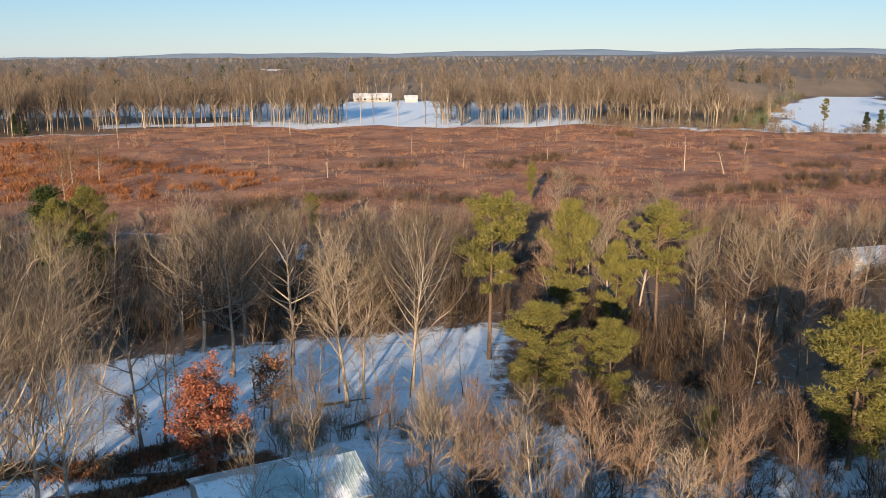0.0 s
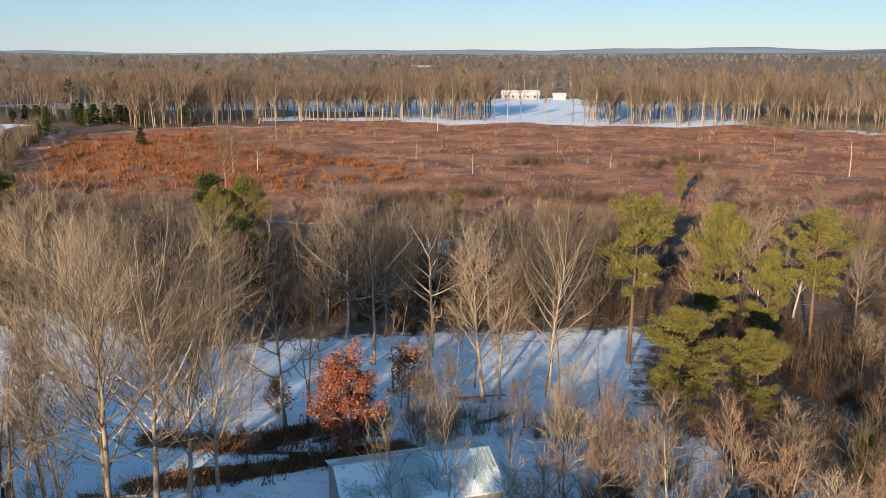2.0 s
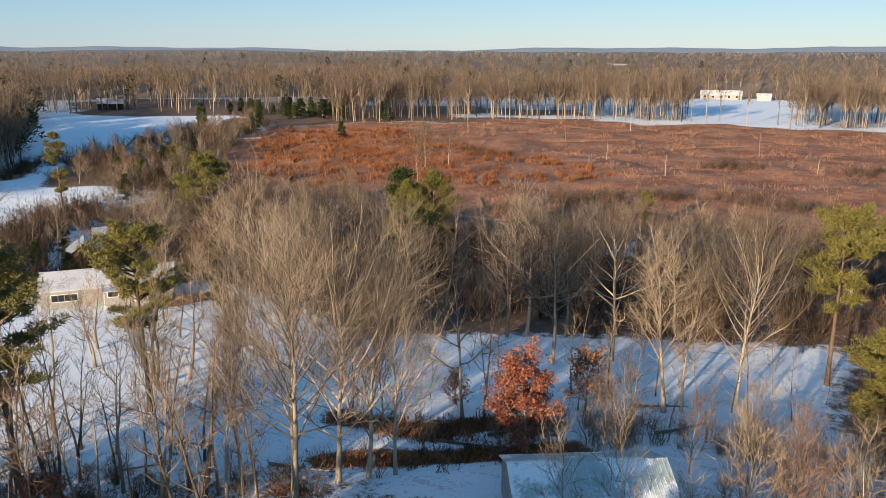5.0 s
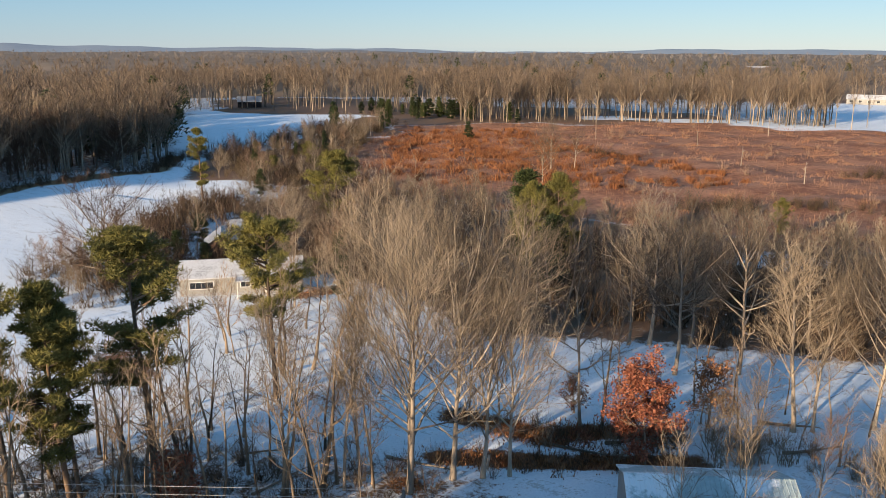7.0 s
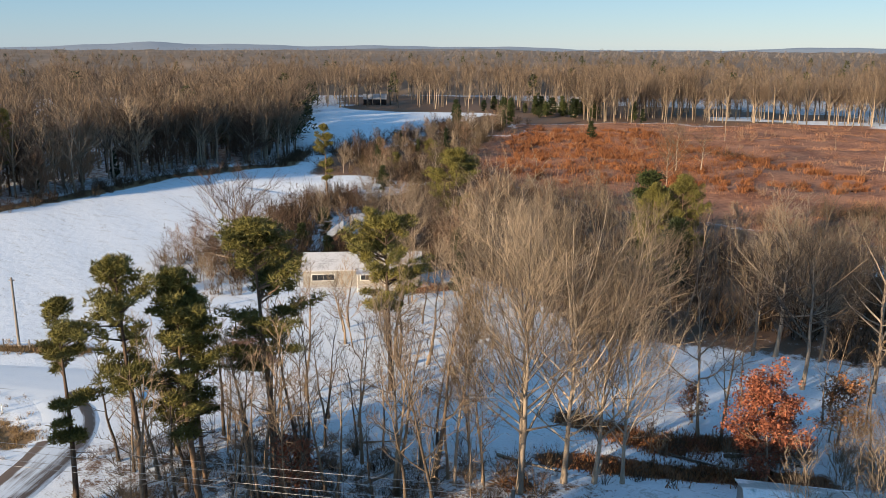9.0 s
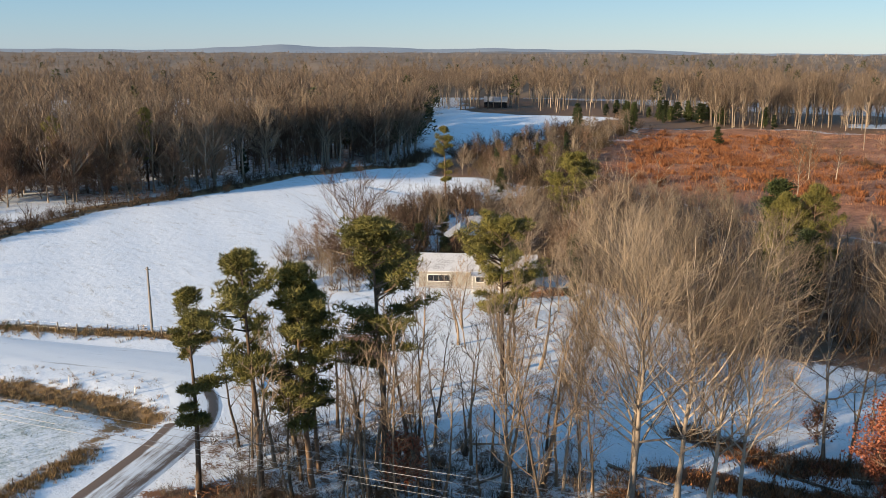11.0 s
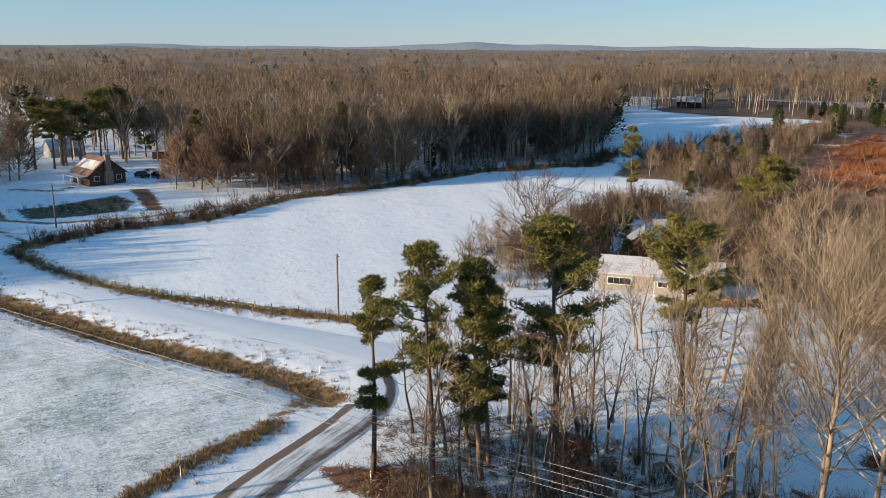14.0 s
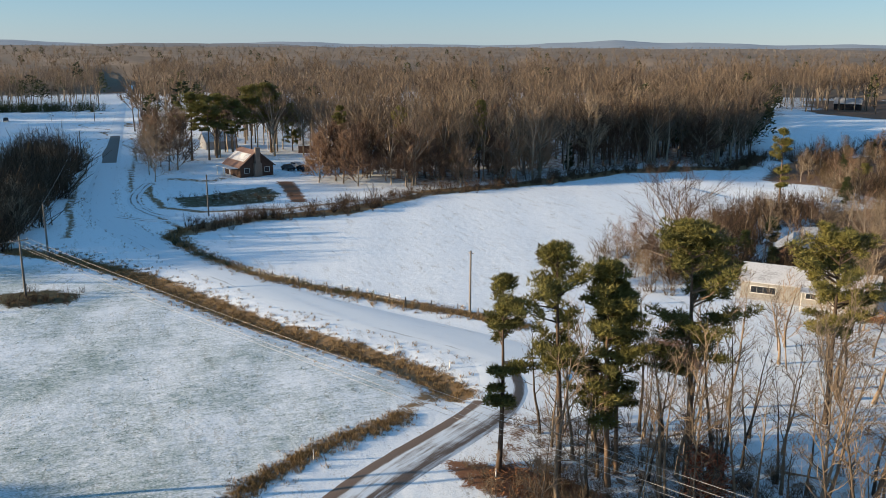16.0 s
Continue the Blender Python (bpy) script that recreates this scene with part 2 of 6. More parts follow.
def road_material(name, bare, tone, bands, drift=0.45):
    """Packed snow with worn bands along the road; u runs across it in metres, v along. bands: centre, half width, strength."""
    m, t, b = material(name, 0.55)
    uv = t.nodes.new("ShaderNodeUVMap")
    wob = t.nodes.new("ShaderNodeTexNoise")
    wob.inputs["Scale"].default_value = 0.14
    t.links.new(uv.outputs[0], wob.inputs["Vector"])
    s = t.nodes.new("ShaderNodeSeparateXYZ")
    t.links.new(uv.outputs[0], s.inputs[0])
    across = sums(t, "ADD", s.outputs[0], sums(t, "MULTIPLY", sums(t, "SUBTRACT", wob.outputs["Fac"], 0.5), 1.0))
    st = node(t, "ShaderNodeMapping", Scale=(1.0, 0.07, 1.0))
    t.links.new(uv.outputs[0], st.inputs["Vector"])
    grain, speck, patch = noise_tex(t, 2.2, 6, 0.7, st.outputs[0]), noise_tex(t, 6.0, 4, 0.65, uv.outputs[0]), noise_tex(t, 0.2, 4, 0.6, uv.outputs[0])
    track = None
    for c, w, a in bands:
        d = sums(t, "ABSOLUTE", sums(t, "ADD", across, -c), 0)
        k = sums(t, "MULTIPLY", ramp(t, sums(t, "DIVIDE", d, w), [(0.3, (1, 1, 1)), (1.0, (0, 0, 0))]), a)
        track = k if track is None else sums(t, "MAXIMUM", track, k)
    f = sums(t, "ADD", track, sums(t, "ADD", sums(t, "MULTIPLY", grain, 0.85), sums(t, "ADD", sums(t, "MULTIPLY", patch, drift), sums(t, "MULTIPLY", speck, 0.2))))
    k = ramp(t, f, [(bare - 0.10, (0, 0, 0)), (bare + 0.12, (1, 1, 1))])
    dark = mixed(t, speck, tuple(c * 0.5 for c in tone), tone)
    white = mixed(t, speck, (0.52, 0.58, 0.65), (0.70, 0.76, 0.82))
    t.links.new(mixed(t, k, white, dark), b.inputs["Base Color"])
    bumped(t, b, grain, 0.4, 0.04)
    return m


ROAD_SNOW = road_material("snow_packed_road", 1.00, (0.36, 0.38, 0.41), ((-1.9, 0.6, 0.24), (-0.5, 0.5, 0.20), (0.9, 0.5, 0.20), (2.3, 0.6, 0.22)), 0.2)
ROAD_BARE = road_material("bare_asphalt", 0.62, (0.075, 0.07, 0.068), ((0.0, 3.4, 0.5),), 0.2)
LANE_MUD = road_material("muddy_lane_mouth", 0.90, (0.13, 0.10, 0.078), ((1.4, 0.7, 0.42), (-0.4, 0.5, 0.16)), 0.4)
LANE_WET = road_material("half_cleared_lane", 0.905, (0.17, 0.125, 0.095), ((-1.7, 0.8, 0.5), (-0.1, 1.3, 0.10), (1.4, 1.0, 0.26)), 0.45)
LANE_SNOW = road_material("snowy_drive", 0.97, (0.20, 0.16, 0.13), ((-0.6, 0.35, 0.2), (0.6, 0.35, 0.2)))


# ---- mesh helpers ----
def mesh(name, verts, faces, mat=None, smooth=False):
    me = bpy.data.meshes.new(name)
    me.from_pydata([tuple(v) for v in verts], [], faces)
    if mat:
        me.materials.append(mat)
    if smooth:
        me.shade_smooth()
    return me


def tri_mesh(name, verts, tris, mat=None):
    """A mesh of triangles straight from arrays."""
    me = bpy.data.meshes.new(name)
    n = len(tris)
    me.vertices.add(len(verts)), me.loops.add(3 * n), me.polygons.add(n)
    me.vertices.foreach_set("co", np.asarray(verts, np.float32).ravel())
    me.loops.foreach_set("vertex_index", np.asarray(tris, np.int32).ravel())
    me.polygons.foreach_set("loop_start", np.arange(0, 3 * n, 3, dtype=np.int32))
    if mat:
        me.materials.append(mat)
    me.update(calc_edges=True)
    return me


def part(name, me, parent, label=""):
    ob = new(name, me)
    ob.parent = parent
    return tagged(ob, label)


def thing(name, label, category, at=None, group="", kind=""):
    ob = new(name)
    if at is not None:
        ob.matrix_world = at
    return tagged(ob, label, category, group, kind)


class Shape:
    """Collects tubes, boxes and blades of one part."""

    def __init__(self):
        self.v, self.f = [], []

    def tube(self, pts, radii, n=5, cap=True):
        base, last = len(self.v), None
        for i, (p, r) in enumerate(zip(pts, radii)):
            d = (pts[min(i + 1, len(pts) - 1)] - pts[max(i - 1, 0)]).normalized()
            a = d.orthogonal().normalized() if last is None else (last - d * last.dot(d)).normalized()
            last = a
            c = d.cross(a)
            for k in range(n):
                w = 2 * math.pi * k / n
                self.v.append(p + (a * math.cos(w) + c * math.sin(w)) * r)
        for i in range(len(pts) - 1):
            for k in range(n):
                q, s = base + i * n + k, base + i * n + (k + 1) % n
                self.f.append((q, s, s + n, q + n))
        if cap:
            self.f.append(tuple(base + (len(pts) - 1) * n + k for k in range(n)))
        return self

    def spike(self, p, q, r):
        """A thin three-sided cone."""
        d = (q - p)
        a = d.orthogonal().normalized()
        c = d.normalized().cross(a)
        b = len(self.v)
        self.v += [p + a * r, p + (c * 0.87 - a * 0.5) * r, p + (-c * 0.87 - a * 0.5) * r, q]
        self.f += [(b, b + 1, b + 3), (b + 1, b + 2, b + 3), (b + 2, b, b + 3)]

    def blade(self, p, q, w, rng):
        d = q - p
        a = d.cross(Vector((rng.uniform(-1, 1), rng.uniform(-1, 1), rng.uniform(-1, 1))))
        a = a.normalized() * (w / 2) if a.length > 1e-6 else Vector((w / 2, 0, 0))
        b = len(self.v)
        self.v += [p - a, p + a, q]
        self.f.append((b, b + 1, b + 2))

    def box(self, x0, y0, z0, x1, y1, z1, m=None):
        b = len(self.v)
        for z in (z0, z1):
            for x, y in ((x0, y0), (x1, y0), (x1, y1), (x0, y1)):
                p = Vector((x, y, z))
                self.v.append(m @ p if m else p)
        self.f += [tuple(b + i for i in q) for q in ((3, 2, 1, 0), (4, 5, 6, 7), (0, 1, 5, 4), (1, 2, 6, 5), (2, 3, 7, 6), (3, 0, 4, 7))]
        return self

    def mesh(self, name, mat, smooth=False):
        return mesh(name, self.v, self.f, mat, smooth)

    def arrays(self):
        tris = []
        for f in self.f:
            tris += [(f[0], f[i], f[i + 1]) for i in range(1, len(f) - 1)]
        return np.array([tuple(v) for v in self.v], np.float32), np.array(tris, np.int32)


def turned(d, angle, rng):
    """d turned by an angle in a random direction."""
    a = d.orthogonal().normalized()
    w = rng.uniform(0, 2 * math.pi)
    side = a * math.cos(w) + d.cross(a).normalized() * math.sin(w)
    return (d * math.cos(angle) + side * math.sin(angle)).normalized()


def bend(p, d, length, steps, rise, wobble, rng):
    """A growing line: it turns a little at each step and rises."""
    pts = [p.copy()]
    for _ in range(steps):
        d = (d + Vector((rng.uniform(-1, 1), rng.uniform(-1, 1), rng.uniform(-1, 1))) * wobble + Vector((0, 0, rise))).normalized()
        pts.append(pts[-1] + d * (length / steps))
    return pts


def along(pts, f):
    k = min(f, 0.9999) * (len(pts) - 1)
    i = int(k)
    return pts[i].lerp(pts[i + 1], k - i), (pts[i + 1] - pts[i]).normalized()


def grow(seed, h, r, start=0.4, spread=0.35, limbs=12, subs=7, twigs=6, fine=4, up=(35, 70), trunk_top=0.78, lean=0.0, thick=1.0, limb_r=0.40):
    """The trunk and the limbs with twigs of a bare broadleaved tree, h metres high in all."""
    rng = random.Random(seed)
    trunk, limbwork, crown, tips = Shape(), Shape(), Shape(), []
    d = Vector((rng.uniform(-1, 1) * lean, rng.uniform(-1, 1) * lean, 1)).normalized()
    axis = bend(Vector((0, 0, -0.25)), d, h * trunk_top, 9, 0.05, 0.075, rng)
    trunk.tube(axis, [r * (1.25 if i == 0 else 1.0) * (1 - 0.88 * (i / 9) ** 0.9) for i in range(10)], 7)
    turn = rng.uniform(0, 6.28)
    for i in range(limbs):
        f = start + (0.98 - start) * (i + rng.uniform(-0.4, 0.4)) / max(limbs - 1, 1)
        f = min(max(f, start * 0.9), 0.985)
        p, ax = along(axis, f)
        g = max((f - start) / (1 - start), 0)
        turn += 2.4 + rng.uniform(-0.5, 0.5)
        el = radians(up[0] + (up[1] - up[0]) * g + rng.uniform(-9, 9))
        d = Vector((math.cos(turn) * math.cos(el), math.sin(turn) * math.cos(el), math.sin(el)))
        ln = h * spread * (1.0 - 0.30 * g) * rng.uniform(0.7, 1.2)
        lr = r * (limb_r - limb_r * 0.55 * g) * rng.uniform(0.75, 1.15)
        limb = bend(p, d, ln, 5, 0.09, 0.14, rng)
        limbwork.tube(limb, [lr * (1 - 0.82 * k / 5) for k in range(6)], 3, False)
        for j in range(subs):
            q, dd = along(limb, 0.18 + 0.82 * (j + rng.random()) / subs)
            sl = ln * rng.uniform(0.34, 0.68) * (1.1 - 0.45 * j / subs)
            sub = bend(q, turned(dd, radians(rng.uniform(18, 50)), rng), sl, 2, 0.13, 0.15, rng)
            sr = max(lr * 0.32 * (1.1 - 0.6 * j / subs), 0.024) * thick
            crown.tube(sub, [sr, sr * 0.7, sr * 0.25], 3, False)
            for k in range(twigs):
                u, du = along(sub, 0.12 + 0.88 * (k + rng.random()) / twigs)
                td = (turned(du, radians(rng.uniform(15, 52)), rng) + Vector((0, 0, 0.18))).normalized()
                tl = sl * rng.uniform(0.35, 0.75)
                end = u + td * tl
                crown.blade(u, end, max(sr * 0.8, 0.034) * thick, rng)
                tips.append(end)
                for m in range(fine):
                    w = u.lerp(end, 0.15 + 0.85 * (m + rng.random()) / fine)
                    fd = (turned(td, radians(rng.uniform(15, 58)), rng) + Vector((0, 0, 0.12))).normalized()
                    crown.blade(w, w + fd * rng.uniform(0.35, 0.95) * (0.5 + tl * 0.55), 0.024 * thick, rng)
    top = sorted(v.z for v in crown.v)[int(len(crown.v) * 0.995)]
    s = h / top
    for shape in (trunk, limbwork, crown):
        shape.v = [Vector((v.x * s, v.y * s, v.z * s)) for v in shape.v]
    return trunk, limbwork, crown, [v * s for v in tips]


def pine(seed, h, r, crown_from=0.5, width=0.17, whorls=9, tufts=5, blades=34, tuft=0.75, gaps=0.15, dome=0.5, plates=0.55, blade=1.2):
    """Trunk, limbs and needle tufts of a pine: tufts gather into flat uneven plates at the limbs' ends."""
    rng = random.Random(seed)
    trunk, limbs, needles = Shape(), Shape(), Shape()
    axis = bend(Vector((0, 0, -0.25)), Vector((rng.uniform(-0.05, 0.05), rng.uniform(-0.05, 0.05), 1)), h * 0.97, 9, 0.10, 0.03, rng)
    trunk.tube(axis, [r * (1.2 if i == 0 else 1) * (1 - 0.9 * (i / 9) ** 1.2) for i in range(10)], 8)
    for _ in range(9):
        p, _d = along(axis, rng.uniform(0.25, crown_from))
        w = rng.uniform(0, 6.28)
        limbs.spike(p, p + Vector((math.cos(w), math.sin(w), rng.uniform(-0.2, 0.3))) * rng.uniform(0.6, 2.2), 0.04)

    def clump(c, size, n):
        n = int(n * 2.4 / blade ** 1.5)
        for _ in range(n):
            o = Vector((rng.gauss(0, 1), rng.gauss(0, 1), rng.gauss(0, 1))).normalized() * size * 0.9 * rng.random() ** 0.33
            o.z *= plates
            d = (o.normalized() * 0.7 + Vector((rng.uniform(-1, 1), rng.uniform(-1, 1), rng.uniform(-0.3, 1.3)))).normalized()
            q = c + o * 0.85
            needles.blade(q, q + d * rng.uniform(0.20, 0.36) * blade, rng.uniform(0.055, 0.09) * blade, rng)

    for i in range(whorls):
        g = min(max((i + rng.uniform(-0.4, 0.4)) / (whorls - 1), 0), 1)
        p, _d = along(axis, crown_from + (0.985 - crown_from) * g)
        reach = h * width * (math.sin(math.pi * min(0.22 + g * 0.78, 1.0) ** (1.0 + dome)) * 0.95 + 0.16)
        for k in range(rng.choice((3, 4, 5, 5))):
            if rng.random() < gaps * (1.7 - g):
                continue
            w = rng.uniform(0, 6.28)
            el = radians(-6 + 46 * g + rng.uniform(-10, 16))
            d = Vector((math.cos(w) * math.cos(el), math.sin(w) * math.cos(el), math.sin(el)))
            ln = reach * rng.uniform(0.5, 1.2)
            line = bend(p, d, ln, 3, 0.10, 0.14, rng)
            limbs.tube(line, [0.075 * r / 0.22, 0.055, 0.038, 0.015], 3, False)
            for j in range(tufts):
                q, _e = along(line, 0.40 + 0.60 * (j + 0.6 * rng.random()) / tufts)
                q = q + Vector((rng.uniform(-0.7, 0.7), rng.uniform(-0.7, 0.7), rng.uniform(-0.15, 0.3))) * tuft
                clump(q, tuft * rng.uniform(0.55, 1.15), blades)
    clump(axis[-1], tuft * 0.8, blades)
    return trunk, limbs, needles


def stuff(template, spots, name, mat, label, category, kind="stuff", parent=None):
    """One mesh of many copies of a template: spots are rows of x, y, z, turn, size across, size up."""
    v, t = template
    s = np.asarray(spots, np.float32)
    c, k = np.cos(s[:, 3]), np.sin(s[:, 3])
    x = (v[None, :, 0] * c[:, None] - v[None, :, 1] * k[:, None]) * s[:, 4:5] + s[:, 0:1]
    y = (v[None, :, 0] * k[:, None] + v[None, :, 1] * c[:, None]) * s[:, 4:5] + s[:, 1:2]
    z = v[None, :, 2] * s[:, 5:6] + s[:, 2:3]
    allv = np.stack([x, y, z], -1).reshape(-1, 3)
    allt = (t[None] + (np.arange(len(s)) * len(v))[:, None, None]).reshape(-1, 3)
    ob = new(name, tri_mesh(name, allv, allt, mat))
    if parent:
        ob.parent = parent
        return tagged(ob, label, kind=kind)
    return tagged(ob, label, category, kind=kind)


# ---- the plan: outlines of the land, in metres ----
ROAD_LOWER = [(-66, 37), (-72, 34), (-79, 31), (-89, 24), (-102, 16), (-123, 7), (-143, 0), (-160, -5), (-176, -7.5), (-196, -7), (-241, -5), (-322, -2), (-445, 2), (-667, 12), (-1200, 36)]
ROAD_UPPER = [(-73, 43.5), (-79, 40), (-85, 36.3), (-96, 28.5), (-109, 20.5), (-127, 12.5), (-144, 6.5), (-161, 1.5), (-177, -1), (-196, -0.5), (-241, 0.8), (-322, 3), (-445, 6), (-667, 16), (-1200, 40)]
RED_FIELD = [(-128, 168), (-152, 196), (-176, 240), (-193, 282), (-180, 312), (-140, 345), (-115, 366), (-90, 373), (-36, 369), (27, 368), (77, 376), (122, 343), (170, 330), (230, 322), (235, 250), (150, 185), (60, 150), (10, 148), (-40, 150), (-80, 150)]
BIG_FIELD = [(-84, 43), (-91, 37), (-102, 28), (-115, 18), (-132, 10.5), (-146, 9), (-152, 18), (-156, 40), (-167, 62), (-171, 90), (-180, 123), (-165, 141), (-143, 146), (-126, 122), (-124, 104), (-111, 76), (-97, 60)]
FAR_FIELD = [(-198, 175), (-187, 179), (-187, 213), (-211, 268), (-243, 327), (-329, 303), (-262, 236)]
NEAR_FIELD = [(-10, -60), (-46, -12), (-56, 4), (-60, 9), (-63.5, 15), (-69, 24), (-74, 23.5), (-84, 17.5), (-97, 9), (-118, 0), (-132, -9), (-134, -20), (-130, -60)]


def inside(px, py, poly):
    """Signed distance to an outline, positive within."""
    hit, best = np.zeros(px.shape, bool), np.full(px.shape, 1e9)
    for (ax, ay), (bx, by) in zip(poly, poly[1:] + poly[:1]):
        cross = ((ay > py) != (by > py)) & (px < (bx - ax) * (py - ay) / (by - ay + 1e-12) + ax)
        hit ^= cross
        ll = (bx - ax) ** 2 + (by - ay) ** 2 + 1e-9
        f = np.clip(((px - ax) * (bx - ax) + (py - ay) * (by - ay)) / ll, 0, 1)
        best = np.minimum(best, np.hypot(px - ax - f * (bx - ax), py - ay - f * (by - ay)))
    return np.where(hit, best, -best)


def near_line(px, py, line):
    best = np.full(px.shape, 1e9)
    for (ax, ay), (bx, by) in zip(line, line[1:]):
        ll = (bx - ax) ** 2 + (by - ay) ** 2 + 1e-9
        f = np.clip(((px - ax) * (bx - ax) + (py - ay) * (by - ay)) / ll, 0, 1)
        best = np.minimum(best, np.hypot(px - ax - f * (bx - ax), py - ay - f * (by - ay)))
    return best


def area(poly, x, y):
    return float(inside(np.array([x]), np.array([y]), poly)[0])


DITCH = [(-68.5, 28), (-73, 27), (-78, 25), (-86, 19.7), (-97, 13.4), (-122, 1.6), (-135, -7), (-145, -17)]
FENCE = [(-84, 42), (-91, 37), (-96, 32), (-102, 27.6), (-108, 22.8), (-118, 16), (-132, 10), (-145, 7.2), (-150, 10)]
LANE_MID = [(-47, 7), (-53, 13), (-56.7, 17.8), (-60.2, 23.6), (-63.8, 29.2), (-66.8, 31.9), (-70.3, 33.5), (-74.6, 34.6)]
BELT = [(-148, 10), (-155, 22), (-158, 40), (-170, 60), (-174, 88), (-185, 118), (-178, 150), (-196, 172)]
STREAM = [(-33, 53.6), (-30, 55), (-26, 57), (-20, 60.5), (-15, 63)]
STREAM_TWO = [(-36, 61), (-32, 61.5), (-27, 61), (-24, 64.5), (-20, 66)]


# ---- ground ----
def ground_z(x, y):
    x, y = np.asarray(x, float), np.asarray(y, float)
    z = 0.16 * np.sin(x / 13 + 0.6 * np.sin(y / 17)) * np.cos(y / 19) + 0.05 * np.sin(x / 3.1 + y / 4.7) * np.sin(y / 3.7 - x / 6.1)
    fade = np.clip(1.5 - np.hypot(x, y) / 300, 0, 1)
    z = z * fade
    r = np.hypot(x, y)
    z = z + 0.75 * np.sin(x / 7.3 + 1.3 * np.sin(y / 13)) * np.sin(y / 8.1 + 0.8 * np.sin(x / 11)) * np.clip((r - 160) / 40, 0, 1) * np.clip((400 - r) / 50, 0, 1) * (y > 120)
    for line, deep, wide in ((DITCH, 0.55, 2.2), (STREAM, 0.75, 2.0), (STREAM_TWO, 0.5, 2.0)):
        z = z - deep * np.exp(-((near_line(x, y, line) / wide) ** 2))
    road = np.maximum(inside(x, y, ROAD_LOWER + ROAD_UPPER[::-1]), 2.4 - near_line(x, y, LANE_MID))
    k = np.clip(road / 2.5 + 1.0, 0, 1)
    return z * (1 - k) - 0.03 * (road > -1.5)


def gz(x, y):
    return float(ground_z(np.array([x]), np.array([y]))[0])


def steps(spans):
    out = [spans[0][0]]
    for a, b, s0, s1 in spans:
        p, s = a, s0
        n = max(int(round((b - a) / ((s0 + s1) / 2))), 1)
        w = np.linspace(s0, s1, n)
        out += list(a + (b - a) * np.cumsum(w) / w.sum())
    return np.array(out)


LITTER_WOODS = [  # leaf litter mixed with snow, amount
    ([(-66, 30), (-56, 24), (-40, 20), (0, 20), (60, 30), (60, 60), (12, 60), (-5, 56), (-20, 52), (-34, 54), (-48, 48), (-60, 40)], 0.47),
    ([(-62, 90), (-44, 80), (-30, 86), (5, 96), (12, 84), (10, 60), (80, 70), (240, 250), (60, 152), (-40, 152), (-80, 152), (-128, 170), (-126, 124), (-100, 96), (-78, 92)], 0.72),
    ([(-200, 56), (-176, 62), (-178, 90), (-190, 120), (-186, 150), (-200, 172), (-264, 236), (-330, 304), (-380, 420), (-900, 500), (-900, 60)], 0.48),
]
DULL = [([(-184, 9), (-184, 16), (-191, 31), (-180, 33), (-171, 29), (-169, 20), (-170, 10)], 0.66), ([(-112, -15), (-111, -6), (-115, -5), (-119, -9), (-119, -16)], 0.8)]
SOIL = [([(-197, 34.5), (-196, 38.5), (-169, 35.5), (-169, 32)], 0.9), ([(-57, 22), (-52, 22), (-44, 28), (-45, 33), (-52, 30)], 0.85), ([(-75, 78), (-70, 81), (-66, 88), (-70, 90)], 0.8),
        ([(-77, 54), (-70, 50), (-64, 51), (-66, 55), (-74, 58)], 0.72)]


